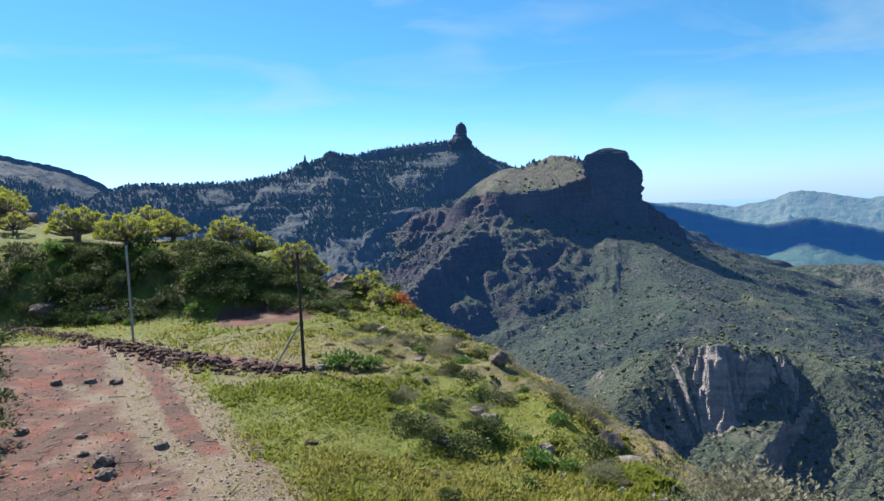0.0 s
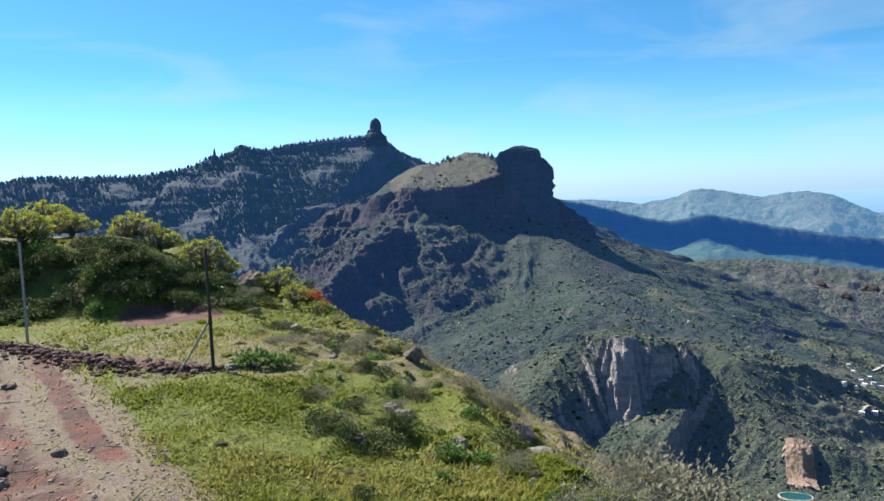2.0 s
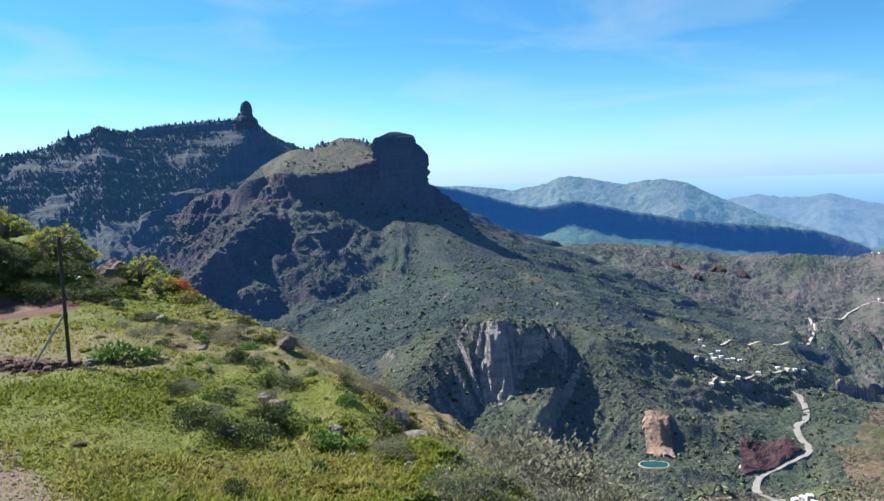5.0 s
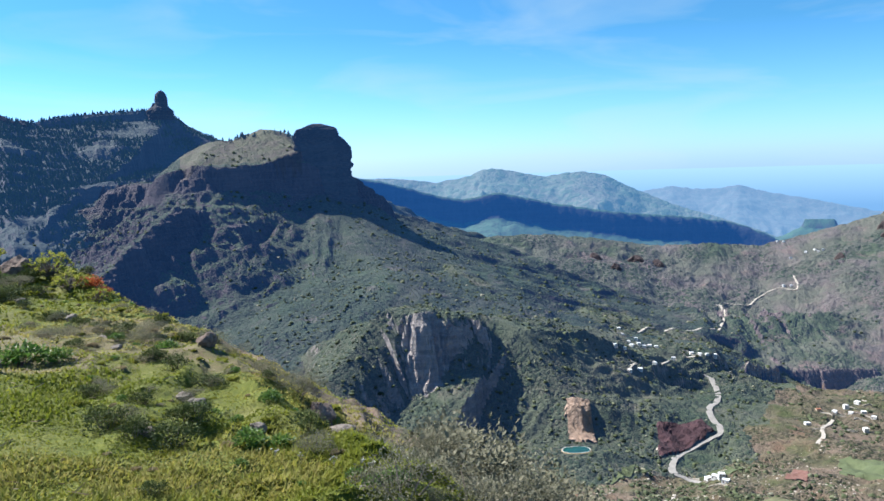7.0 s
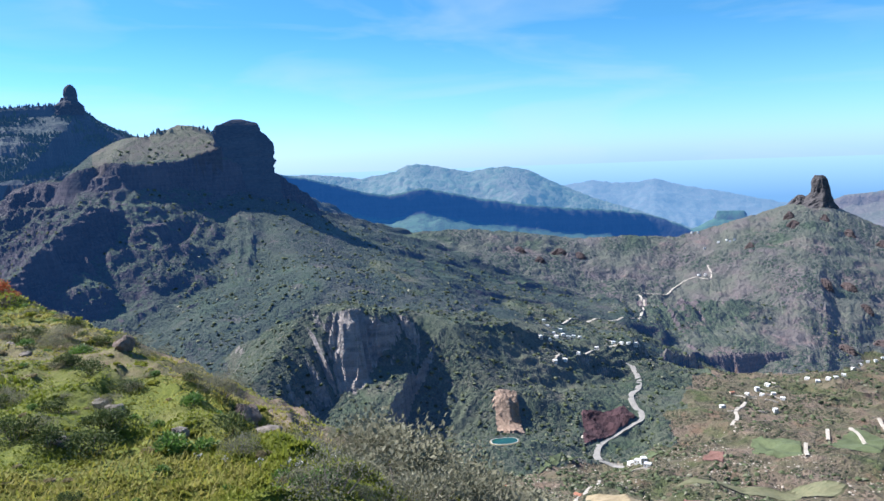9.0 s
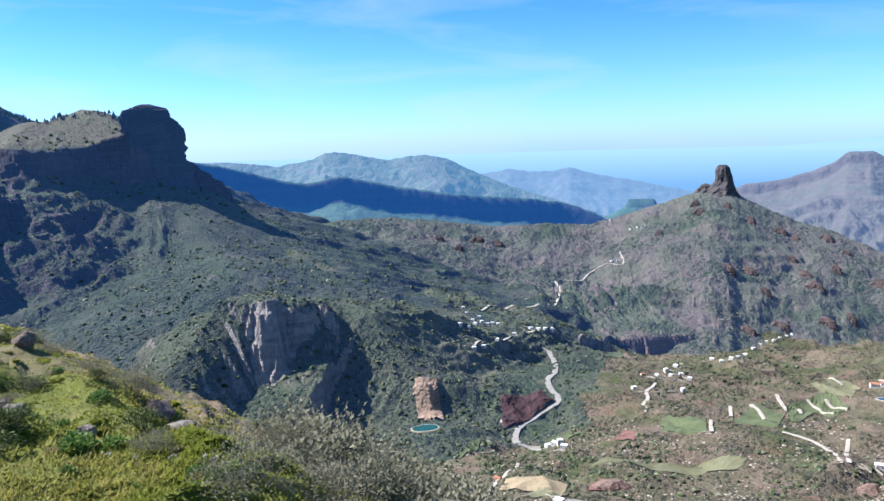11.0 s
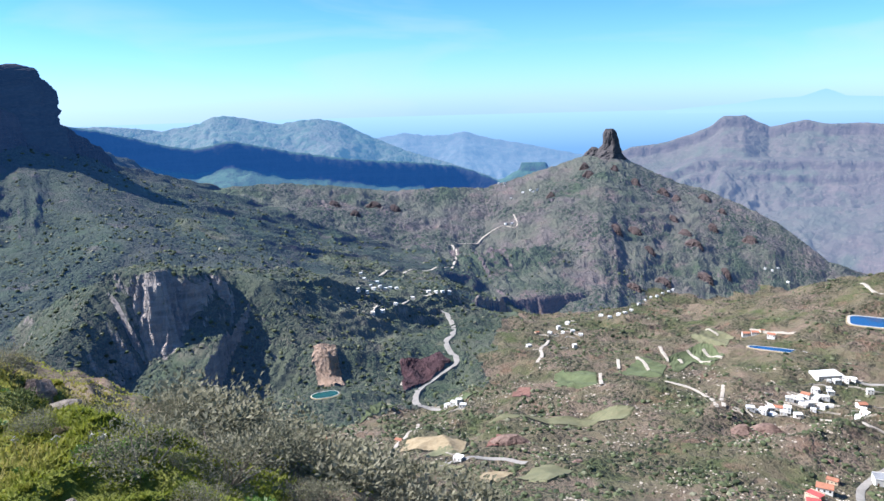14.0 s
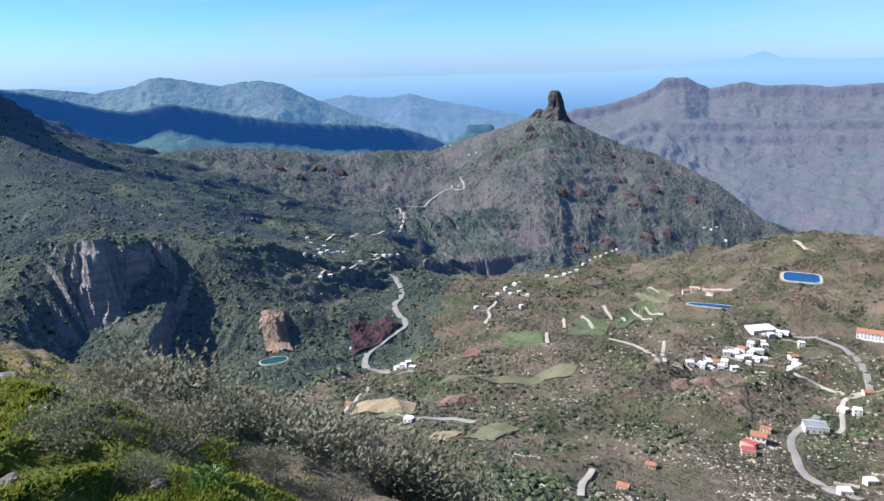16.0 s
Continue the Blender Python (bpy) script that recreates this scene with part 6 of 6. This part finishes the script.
def bush(name, label, radius, height, count, leaf, mat, words, low=-0.15, lobes=0.35):
    """A mound of leaves on thin stems, with gaps and an uneven outline."""
    root = new(name)
    bm = bmesh.new()
    heads = 9
    p, d = dome_points(heads, radius * 0.62, height * 0.75, 0.25)
    for q in p:
        limb(bm, (q[0] * 0.12, q[1] * 0.12, -0.15), q, 0.022, 0.008, 4)
    bm_part("stem", bm, m_bark, root)
    which = rng.integers(0, heads, count)
    spread = directions(count, low, 1.0) * (rng.random((count, 1)) ** 0.4) * np.array((radius * 0.52, radius * 0.52, height * 0.42))
    at = p[which] * (1, 1, 0.8) + spread
    at[:, 2] = np.maximum(at[:, 2], 0.0)
    out = spread / np.maximum(np.linalg.norm(spread, axis=1, keepdims=True), 1e-3) * 0.7 + directions(count, -0.4, 1.0) * 0.7
    out /= np.maximum(np.linalg.norm(out, axis=1, keepdims=True), 1e-3)
    ln = rng.uniform(0.6, 1.3, count) * leaf
    # half random, half by height: shade below and light on top, painted in
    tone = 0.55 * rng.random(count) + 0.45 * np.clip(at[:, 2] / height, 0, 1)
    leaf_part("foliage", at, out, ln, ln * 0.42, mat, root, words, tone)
    return tagged(root, label, "bush")


def grow(model, spots, group, lo=0.85, hi=1.2, sink=0.05):
    """Copies of the models on the ground: spots as (x, y) or (x, y, size)."""
    for i, s in enumerate(spots):
        k = (s[2] if len(s) > 2 else 1.0) * rng.uniform(lo, hi)
        m = pose(s[0], s[1], ground_at(s[0], s[1]) - sink * k, 0, 0, rng.uniform(0, 360)) @ Matrix.Diagonal((k, k, k * rng.uniform(0.9, 1.1), 1))
        src = model[i % len(model)]
        if src.get("placed"):
            ob = copy_thing(src, m)
        else:
            src["placed"] = 1
            src.matrix_basis = m
            ob = src
        ob["group"] = group


SPURGE = [spurge("round-topped yellow-green spurge shrub on the bank", 0.85, 1.15, 170), spurge("flat-topped yellow-green spurge shrub on the bank", 0.95, 1.0, 190), spurge("small yellow-green spurge shrub on the slope", 0.6, 0.8, 80)]
BROAD = [bush("leafy_bush", "bright green broad-leaved bush in the grass", 0.55, 0.55, 520, 0.15, m_broad, "glossy green leaves"), bush("leafy_bush", "bright green broad-leaved bush on the slope", 0.45, 0.5, 420, 0.13, m_broad, "glossy green leaves")]
GREY = [bush("grey_bush", "grey-green twiggy shrub on the hillside", 0.8, 0.7, 3000, 0.048, m_greyleaf, "dull grey leaves"), bush("grey_bush", "low grey-brown cushion shrub", 0.6, 0.4, 2200, 0.042, m_greyleaf, "dull grey leaves"),
        bush("grey_bush", "wide olive-grey shrub on the hillside", 1.1, 0.75, 4200, 0.048, m_greyleaf, "dull olive leaves")]
DARK = [bush("dark_bush", "dark green bush on the shaded bank", 0.75, 0.75, 1200, 0.10, m_darkleaf, "dark green leaves"), bush("dark_bush", "low dark green bush on the shaded bank", 0.95, 0.6, 1300, 0.10, m_darkleaf, "dark green leaves")]
TUFT = [bush("grass_tussock", "coarse green grass tussock", 0.4, 0.28, 700, 0.16, m_grass, "long green blades", 0.1), bush("grass_tussock", "dry grass tussock gone pale", 0.35, 0.25, 600, 0.15, m_drygrass, "dry pale blades", 0.1)]
REDB = [bush("red_bush", "small rust-red bush on the slope edge", 0.4, 0.4, 500, 0.08, m_redleaf, "rust-red leaves")]

grow(SPURGE[:2], [(-12.3, 24.9, 1.0), (-10.1, 23.6, 0.95), (-10.6, 26.6, 1.0), (-9.4, 25.6, 0.9), (-7.7, 26.8, 0.85), (-6.8, 26.5, 0.8), (-5.2, 25.6, 0.85), (-4.6, 25.9, 0.65), (-16.4, 27.6, 0.9), (-17.6, 29.6, 1.0)], "spurge shrubs", 0.95, 1.1)
grow(SPURGE[2:], [(-2.55, 23.3, 0.9), (-1.95, 21.9, 0.7), (-14.6, 25.2, 0.9), (-1.2, 20.6, 0.5)], "spurge shrubs", 0.95, 1.05)
grow(BROAD, [(-1.95, 13.3, 1.0), (-1.45, 13.2, 0.9), (0.25, 14.6, 0.85), (-0.75, 20.0, 0.7), (1.0, 8.8, 0.95), (1.35, 8.6, 0.8), (1.55, 10.6, 0.7), (-9.0, 19.6, 0.9), (-8.4, 19.4, 0.8), (-6.9, 20.1, 1.0),
              (-12.3, 21.6, 1.1), (-11.6, 21.8, 0.9), (2.7, 5.35, 0.75), (2.05, 7.1, 0.8), (2.2, 6.9, 0.7), (-5.9, 7.8, 0.8), (-0.6, 14.7, 0.6), (-0.3, 14.9, 0.5)], "leafy bushes", 0.6, 0.8)
grow(DARK, [(-11.0, 21.2, 1.0), (-10.2, 20.9, 1.1), (-9.6, 21.2, 1.0), (-8.8, 20.9, 1.2), (-8.1, 20.6, 1.1), (-7.4, 20.6, 1.0), (-6.6, 20.6, 1.1), (-5.9, 20.9, 1.0), (-5.3, 20.9, 0.9), (-9.9, 22.1, 1.0), (-8.6, 22.0, 1.1),
             (-7.7, 21.8, 1.0), (-6.6, 21.9, 1.0), (-5.6, 22.0, 0.9), (-4.8, 21.6, 0.8), (-12.4, 22.2, 1.0), (-11.6, 22.8, 1.0), (-4.2, 22.4, 0.8), (-3.7, 21.2, 0.7), (-12.9, 20.9, 0.9), (-6.5, 9.6, 1.5), (-7.2, 10.9, 1.5), (-8.6, 13.2, 1.5), (-5.9, 8.4, 1.2), (-7.9, 12.2, 1.3), (-10.4, 16.4, 1.2),
             (-3.0, 22.9, 0.8), (-3.4, 24.1, 0.9), (-2.7, 19.4, 0.5), (-2.1, 18.3, 0.55), (-1.4, 17.1, 0.5), (-0.5, 16.0, 0.5), (0.35, 12.9, 0.6), (0.75, 12.0, 0.55), (0.1, 13.6, 0.45)], "bushes on the bank", 0.6, 0.85)
grow(GREY, [(2.2, 6.6, 0.85), (2.75, 6.2, 0.9), (3.1, 6.9, 1.0), (3.4, 7.6, 1.0), (2.7, 8.4, 1.0), (3.2, 9.2, 1.1), (3.7, 8.4, 1.1), (4.3, 7.4, 1.1), (3.9, 10.2, 1.0), (2.6, 10.0, 0.8), (2.9, 11.2, 0.9), (2.2, 12.0, 0.8),
             (1.9, 13.6, 0.8), (2.5, 13.2, 0.9), (1.5, 14.8, 0.7), (4.9, 8.8, 1.2), (5.2, 7.0, 1.0), (1.2, 16.2, 0.7), (-0.35, 9.8, 0.55), (-0.15, 9.5, 0.45), (0.45, 11.1, 0.5), (-1.0, 16.3, 0.5), (-2.2, 20.6, 0.6), (-3.2, 21.8, 0.6),
             (2.3, 5.7, 0.7), (3.5, 6.2, 0.95), (4.0, 6.6, 0.9), (4.6, 6.0, 0.9), (5.6, 8.2, 1.2), (6.3, 7.6, 1.1), (6.0, 9.8, 1.3), (7.2, 9.0, 1.3), (4.6, 11.6, 1.2), (5.8, 12.2, 1.3), (-2.9, 25.4, 0.9), (-2.2, 26.2, 0.9)], "grey hillside shrubs", 0.62, 0.85)
grow(REDB, [(-1.45, 22.2), (-1.2, 21.8, 0.7)], "red bushes")
bank_spots = []
while len(bank_spots) < 190:
    tx, ty = rng.uniform(-15.5, -3.0), rng.uniform(19.8, 23.0)
    bank_spots.append((tx, ty, rng.uniform(0.35, 0.95)))
grow([DARK[0], DARK[1], DARK[0], BROAD[0], DARK[1], TUFT[0]], bank_spots, "bushes on the bank")
edge_spots = []
while len(edge_spots) < 150:
    ty = rng.uniform(6.5, 24.0)
    tx = 3.3 - 0.11 * ty - 0.0045 * ty ** 2 + rng.uniform(-2.6, 0.5)
    edge_spots.append((tx, ty, rng.uniform(0.22, 0.55)))
grow([GREY[1], TUFT[1], DARK[0], TUFT[0], GREY[0], BROAD[1]], edge_spots, "plants along the slope edge")
tuft_spots = []
for _ in range(300):
    tx, ty = rng.uniform(-6, 4.2), rng.uniform(5.0, 24.0)
    s_, w_ = track_masks(np.array([tx]), np.array([ty]))
    if s_[0] < 0.2 and w_[0] < 0.6:
        tuft_spots.append((tx, ty, rng.uniform(0.35, 0.9)))
grow([TUFT[0], TUFT[0], TUFT[1]], tuft_spots, "grass tussocks", 0.4, 0.75)


def sow_hillside():
    """Shrubs too many to count, down the slope below the edge."""
    a = np.radians(rng.uniform(10, 82, 5200))
    r = np.exp(rng.uniform(math.log(9), math.log(66), 5200))
    x, y = r * np.sin(a), r * np.cos(a)
    rim = 3.3 - 0.11 * y - 0.0045 * y ** 2
    keep = (x - rim > 1.0) & (a > radians(21)) & (fbm(x / 3.0, y / 3.0, 3, 121) > 0.49)
    x, y, r = x[keep], y[keep], r[keep]
    z = terrain(x, y)
    m = 120
    n = len(x)
    size = 0.25 + 0.75 * rng.random(n) ** 2
    d = directions(n * m, 0.0, 1.0)
    # each shrub is a few lobes, open between them
    lobe = directions(n * 5, 0.1, 1.0).reshape(n, 5, 3)
    near = lobe[np.repeat(np.arange(n), m), rng.integers(0, 5, n * m)]
    d = near * 0.62 + d * (0.45 * rng.random((n * m, 1)) ** 0.4)
    at = np.repeat(np.stack([x, y, z], -1), m, 0) + d * np.repeat(size, m)[:, None] * (1.1, 1.1, 0.9)
    out = d * 0.6 + directions(n * m, -0.3, 1.0) * 0.8
    out /= np.linalg.norm(out, axis=1, keepdims=True)
    ln = np.repeat(size, m) ** 0.5 * rng.uniform(0.07, 0.14, n * m)
    v, f = leaf_mesh(at, out, ln, ln * 0.5, rng.uniform(-1, 1, n * m))
    # tone grows towards each shrub's top: painted light above, painted shade beneath
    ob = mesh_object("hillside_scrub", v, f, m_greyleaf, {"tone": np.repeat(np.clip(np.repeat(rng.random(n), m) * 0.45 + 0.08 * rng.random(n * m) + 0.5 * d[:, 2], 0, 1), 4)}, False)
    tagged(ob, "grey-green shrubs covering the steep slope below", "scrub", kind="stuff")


sow_hillside()


def sow_grass():
    n = 320000
    a = np.radians(rng.uniform(-33, 36, n))
    r = np.exp(rng.uniform(math.log(4.6), math.log(27), n))
    x, y = r * np.sin(a), r * np.cos(a)
    soil, straw = track_masks(x, y)
    thin = np.clip(1 - 1.3 * soil - 0.85 * straw, 0.015, 1) * np.clip(0.4 + 1.3 * smooth(0.35, 0.6, fbm(x / 0.7, y / 0.7, 3, 131)), 0, 1)
    keep = rng.random(n) < thin
    x, y, r, straw = x[keep], y[keep], r[keep], straw[keep]
    n = len(x)
    z = terrain(x, y)
    h = rng.uniform(0.025, 0.075, n) * (0.7 + 0.9 * smooth(0.4, 0.65, fbm(x / 1.3, y / 1.3, 3, 132)))
    lean = directions(n, 0.25, 0.95)
    side = np.stack([-lean[:, 1], lean[:, 0], np.zeros(n)], -1)
    side /= np.maximum(np.linalg.norm(side, axis=1, keepdims=True), 1e-3)
    wide = (0.005 + 0.0015 * r)[:, None]
    base = np.stack([x, y, z - 0.01], -1)
    v = np.stack([base - side * wide, base + side * wide, base + lean * h[:, None]], 1).reshape(-1, 3)
    dry = fbm(x / 2.6, y / 2.6, 3, 133)
    tone = np.clip(0.45 * rng.random(n) + 0.6 * smooth(0.42, 0.66, dry) + 0.35 * straw, 0, 1)
    ob = mesh_object("grass", v, np.arange(n * 3).reshape(n, 3), m_grass, {"tone": np.repeat(tone, 3)}, False)
    tagged(ob, "short green and straw-coloured hilltop grass", "grass", kind="stuff")


sow_grass()


def sow_stones(name, label, count, az0, az1, r0, r1, lo, hi, mat, mask):
    x, y, r = scatter(count, az0, az1, r0, r1)
    keep = mask(x, y)
    x, y = x[keep], y[keep]
    size = lo + (hi - lo) * rng.random(len(x)) ** 4
    ob = clumps(name, np.stack([x, y, terrain(x, y) + size * 0.2], -1), size, 0.65, mat, rng.random(len(x)), 0.4)
    tagged(ob, label, "stones", kind="stuff")


sow_stones("gravel", "pale gravel strewn over the track", 5200, -34, -8, 6.2, 19, 0.005, 0.03, m_gravel, lambda x, y: track_masks(x, y)[1] > 0.5)


def sow_clods():
    """A low ridge of dark turned earth across the track."""
    line = drape(rounded([(-12.2, 20.0), (-9.9, 18.5), (-7.7, 16.6), (-6.7, 15.8), (-5.6, 14.9), (-4.4, 13.9), (-3.6, 13.5), (-2.5, 13.1)]), 0.05)
    pick = rng.integers(0, len(line), 1700)
    n = len(pick)
    weight = np.interp(line[pick, 0], [-12, -8.5, -7.5, -4, -2.5], [0.35, 0.4, 1.0, 0.9, 0.5])
    x = line[pick, 0] + rng.normal(0, 0.36, n) * (0.4 + 0.6 * weight)
    y = line[pick, 1] + rng.normal(0, 0.28, n) * weight
    size = (0.015 + 0.085 * rng.random(n) ** 3.5) * (0.5 + 0.5 * weight)
    z = terrain(x, y) + 0.10 * weight * np.exp(-((x - line[pick, 0]) ** 2 + (y - line[pick, 1]) ** 2) / 0.08)
    tagged(clumps("earth_clods", np.stack([x, y, z], -1), size, 0.75, m_clod, rng.random(n), 0.4), "ridge of dark turned earth clods across the track", "earth", kind="stuff")


sow_clods()


def rock(label, at, size, mat, seed, stretch=(1, 1, 0.7)):
    bm = bmesh.new()
    bmesh.ops.create_icosphere(bm, subdivisions=3, radius=1.0)
    for v in bm.verts:
        p = v.co.copy()
        k = 1 + 0.35 * noise.noise(p * 1.3 + Vector((seed, 0, 0))) + 0.16 * noise.noise(p * 3.4 + Vector((0, seed, 0))) + 0.07 * noise.noise(p * 8.0)
        cut = max(abs(p.x), abs(p.y), abs(p.z))
        k *= 0.75 + 0.25 / cut
        v.co = Vector((p.x * stretch[0], p.y * stretch[1], p.z * stretch[2])) * k * size
    ob = bm_part("rock", bm, mat, None, "", False)
    ob.location = (at[0], at[1], ground_at(*at) + size * stretch[2] * 0.25)
    ob.rotation_euler = (0, 0, seed)
    return tagged(ob, label, "rock")


ROCK_SPOTS = [((-3.7, 9.2), 0.14, 1), ((-6.4, 13.0), 0.16, 2), ((-5.95, 13.0), 0.18, 3), ((-6.9, 12.8), 0.15, 4), ((-4.2, 8.7), 0.2, 5), ((-4.0, 8.3), 0.17, 6), ((-5.0, 9.8), 0.12, 7), ((-6.0, 10.1), 0.15, 8), ((-6.2, 9.2), 0.14, 9), ((-4.6, 9.0), 0.10, 10)]
for at, size_, seed_ in ROCK_SPOTS:
    rock("dark brown clod of stone lying on the track", at, size_ * 0.62, m_stone, seed_)["group"] = "stones on the track"
rock("large brown boulder at the edge of the slope", (0.95, 14.2), 0.2, m_stone, 21, (0.8, 0.9, 0.9))
rock("brown rock slab jutting from the slope edge", (2.45, 11.6), 0.3, m_stone, 22, (0.8, 1.3, 0.6))
rock("pale flat rock on the slope edge", (2.6, 10.9), 0.22, m_pale_stone, 23, (1.0, 1.1, 0.5))
rock("dark rock outcrop at the end of the bank", (-3.35, 23.4), 0.5, m_stone, 24, (0.7, 0.8, 0.9))
rock("rounded boulder half sunk in the bank", (-9.9, 20.6), 0.3, m_stone, 25, (1.4, 0.8, 0.6))
rock("dark rock ledge under the bank", (-11.1, 20.6), 0.32, m_stone, 26, (1.5, 0.8, 0.6))
rock("brown rock on the bare soil slope", (-16.0, 28.4), 0.5, m_stone, 27, (1.2, 0.9, 0.6))
for k_, (at, size_) in enumerate((((0.4, 11.2), 0.16), ((-0.1, 9.4), 0.14), ((0.55, 11.0), 0.2), ((-0.6, 14.4), 0.15), ((-2.3, 13.1), 0.18), ((1.9, 7.0), 0.10), ((1.5, 6.4), 0.12), ((2.4, 5.6), 0.1), ((1.2, 9.4), 0.15), ((-1.6, 18.0), 0.2), ((-2.9, 20.2), 0.22), ((-0.9, 15.6), 0.17))):
    rock("grey stone lying in the grass", at, size_ * 0.65, m_pale_stone, 30 + k_)["group"] = "stones in the grass"


def stick(name, bm_mat, a, b, ra, rb, parent=None, label="", sides=8):
    bm = bmesh.new()
    limb(bm, a, b, ra, rb, sides)
    return bm_part(name, bm, bm_mat, parent, label, False)


def fence_post(at, height, mat, label, brace=False):
    root = new("fence_post")
    root.location = (at[0], at[1], ground_at(*at))
    stick("pole", mat, (0, 0, -0.2), (0, 0, height), 0.032, 0.028, root)
    stick("cap", mat, (0, 0, height), (0, 0, height + 0.03), 0.036, 0.02, root)
    if brace:
        stick("brace", m_stake, (-0.62, 0.1, -0.05), (-0.03, 0.0, 0.86), 0.024, 0.02, root, "pale slanting wooden brace")
        stick("band", mat, (0, 0, 0.82), (0, 0, 0.9), 0.038, 0.038, root)
    return tagged(root, label, "post")


fence_post((-2.63, 13.2), 2.12, m_post, "thin rusty iron post with a slanting brace", True)
fence_post((-7.3, 17.0), 2.2, m_greypost, "thin grey steel post by the bank")


def flower_stalk(spots):
    root = new("flower_stalk")
    bm = bmesh.new()
    tips = []
    for k in range(4):
        a = rng.uniform(0, 6.28)
        top = Vector((0.10 * math.cos(a), 0.10 * math.sin(a), rng.uniform(0.38, 0.5)))
        limb(bm, (0, 0, 0.22), top, 0.006, 0.004, 4)
        tips.append(top)
    limb(bm, (0, 0, -0.05), (0, 0, 0.24), 0.009, 0.006, 5)
    bm_part("stem", bm, m_stake, root)
    for top in tips:
        v, f = leaf_mesh(np.tile(np.array(top), (26, 1)), directions(26, -0.3, 1.0), np.full(26, 0.045), np.full(26, 0.028), rng.uniform(-1, 1, 26))
        part("flower_head", v, f, m_flower, root, "dry white flower head")
    tagged(root, "tall stalk with dry white flower heads", "flower")
    grow([root], spots, "flower stalks", 0.8, 1.2, 0.0)


flower_stalk([(2.0, 7.1, 0.7), (1.75, 7.6, 0.6), (1.2, 8.1, 0.6), (1.45, 7.9, 0.5), (0.95, 9.2, 0.5), (2.5, 7.3, 0.6)])


def sow_sticks():
    """Dry stalks and straw on the track."""
    n = 260
    x, y, r = scatter(n, -34, 2, 6.2, 18)
    z = terrain(x, y) + 0.015
    a = rng.uniform(0, 6.28, n)
    ln = rng.uniform(0.05, 0.45, n) ** 1.5
    d = np.stack([np.cos(a), np.sin(a), rng.uniform(-0.05, 0.15, n)], -1)
    s = np.stack([-np.sin(a), np.cos(a), np.zeros(n)], -1) * 0.006
    b = np.stack([x, y, z], -1)
    top = np.array((0, 0, 0.010))
    v = np.stack([b - s, b + s, b + top, b + d * ln[:, None] - s * 0.5, b + d * ln[:, None] + s * 0.5, b + d * ln[:, None] + top], 1).reshape(-1, 3)
    f = np.array([(0, 3, 5, 2), (1, 2, 5, 4), (0, 1, 4, 3)])[None] + (np.arange(n) * 6)[:, None, None]
    tagged(mesh_object("dry_stalks", v, f.reshape(-1, 4), m_drygrass, {"tone": np.repeat(rng.random(n), 6)}, False), "dry straw stalks scattered on the ground", "straw", kind="stuff")


sow_sticks()


def pine(at, height, label):
    root = new("pine_tree")
    root.location = (at[0], at[1], ground_at(*at))
    bm = bmesh.new()
    limb(bm, (0, 0, -0.5), (0.1, 0, height * 0.5), 0.22, 0.14, 8)
    limb(bm, (0.1, 0, height * 0.5), (0.0, 0.1, height * 0.97), 0.14, 0.03, 8)
    ends = []
    for k in range(46):
        z = height * rng.uniform(0.25, 0.95)
        reach = (1 - z / height) * height * 0.32 + 0.35
        a = rng.uniform(0, 6.28)
        e = Vector((math.cos(a) * reach, math.sin(a) * reach, z + 0.15 * reach))
        limb(bm, (0.05, 0.03, z), e, 0.05, 0.015, 4)
        ends += [Vector((0.05, 0.03, z)).lerp(e, q) for q in (0.55, 0.8, 1.0)]
    bm_part("trunk", bm, m_bark, root)
    at_ = np.repeat(np.array([e[:] for e in ends]), 22, 0) + rng.normal(0, 0.16, (len(ends) * 22, 3))
    n = len(at_)
    leaf_part("crown", at_, directions(n, -0.3, 1.0), rng.uniform(0.18, 0.34, n), np.full(n, 0.05), m_darkleaf, root, "dark green needles")
    return tagged(root, label, "tree")


pine((-38.5, 63.0), 6.5, "dark green pine tree behind the hill")
pine((-41.0, 66.5), 5.5, "shorter dark pine tree behind the hill")
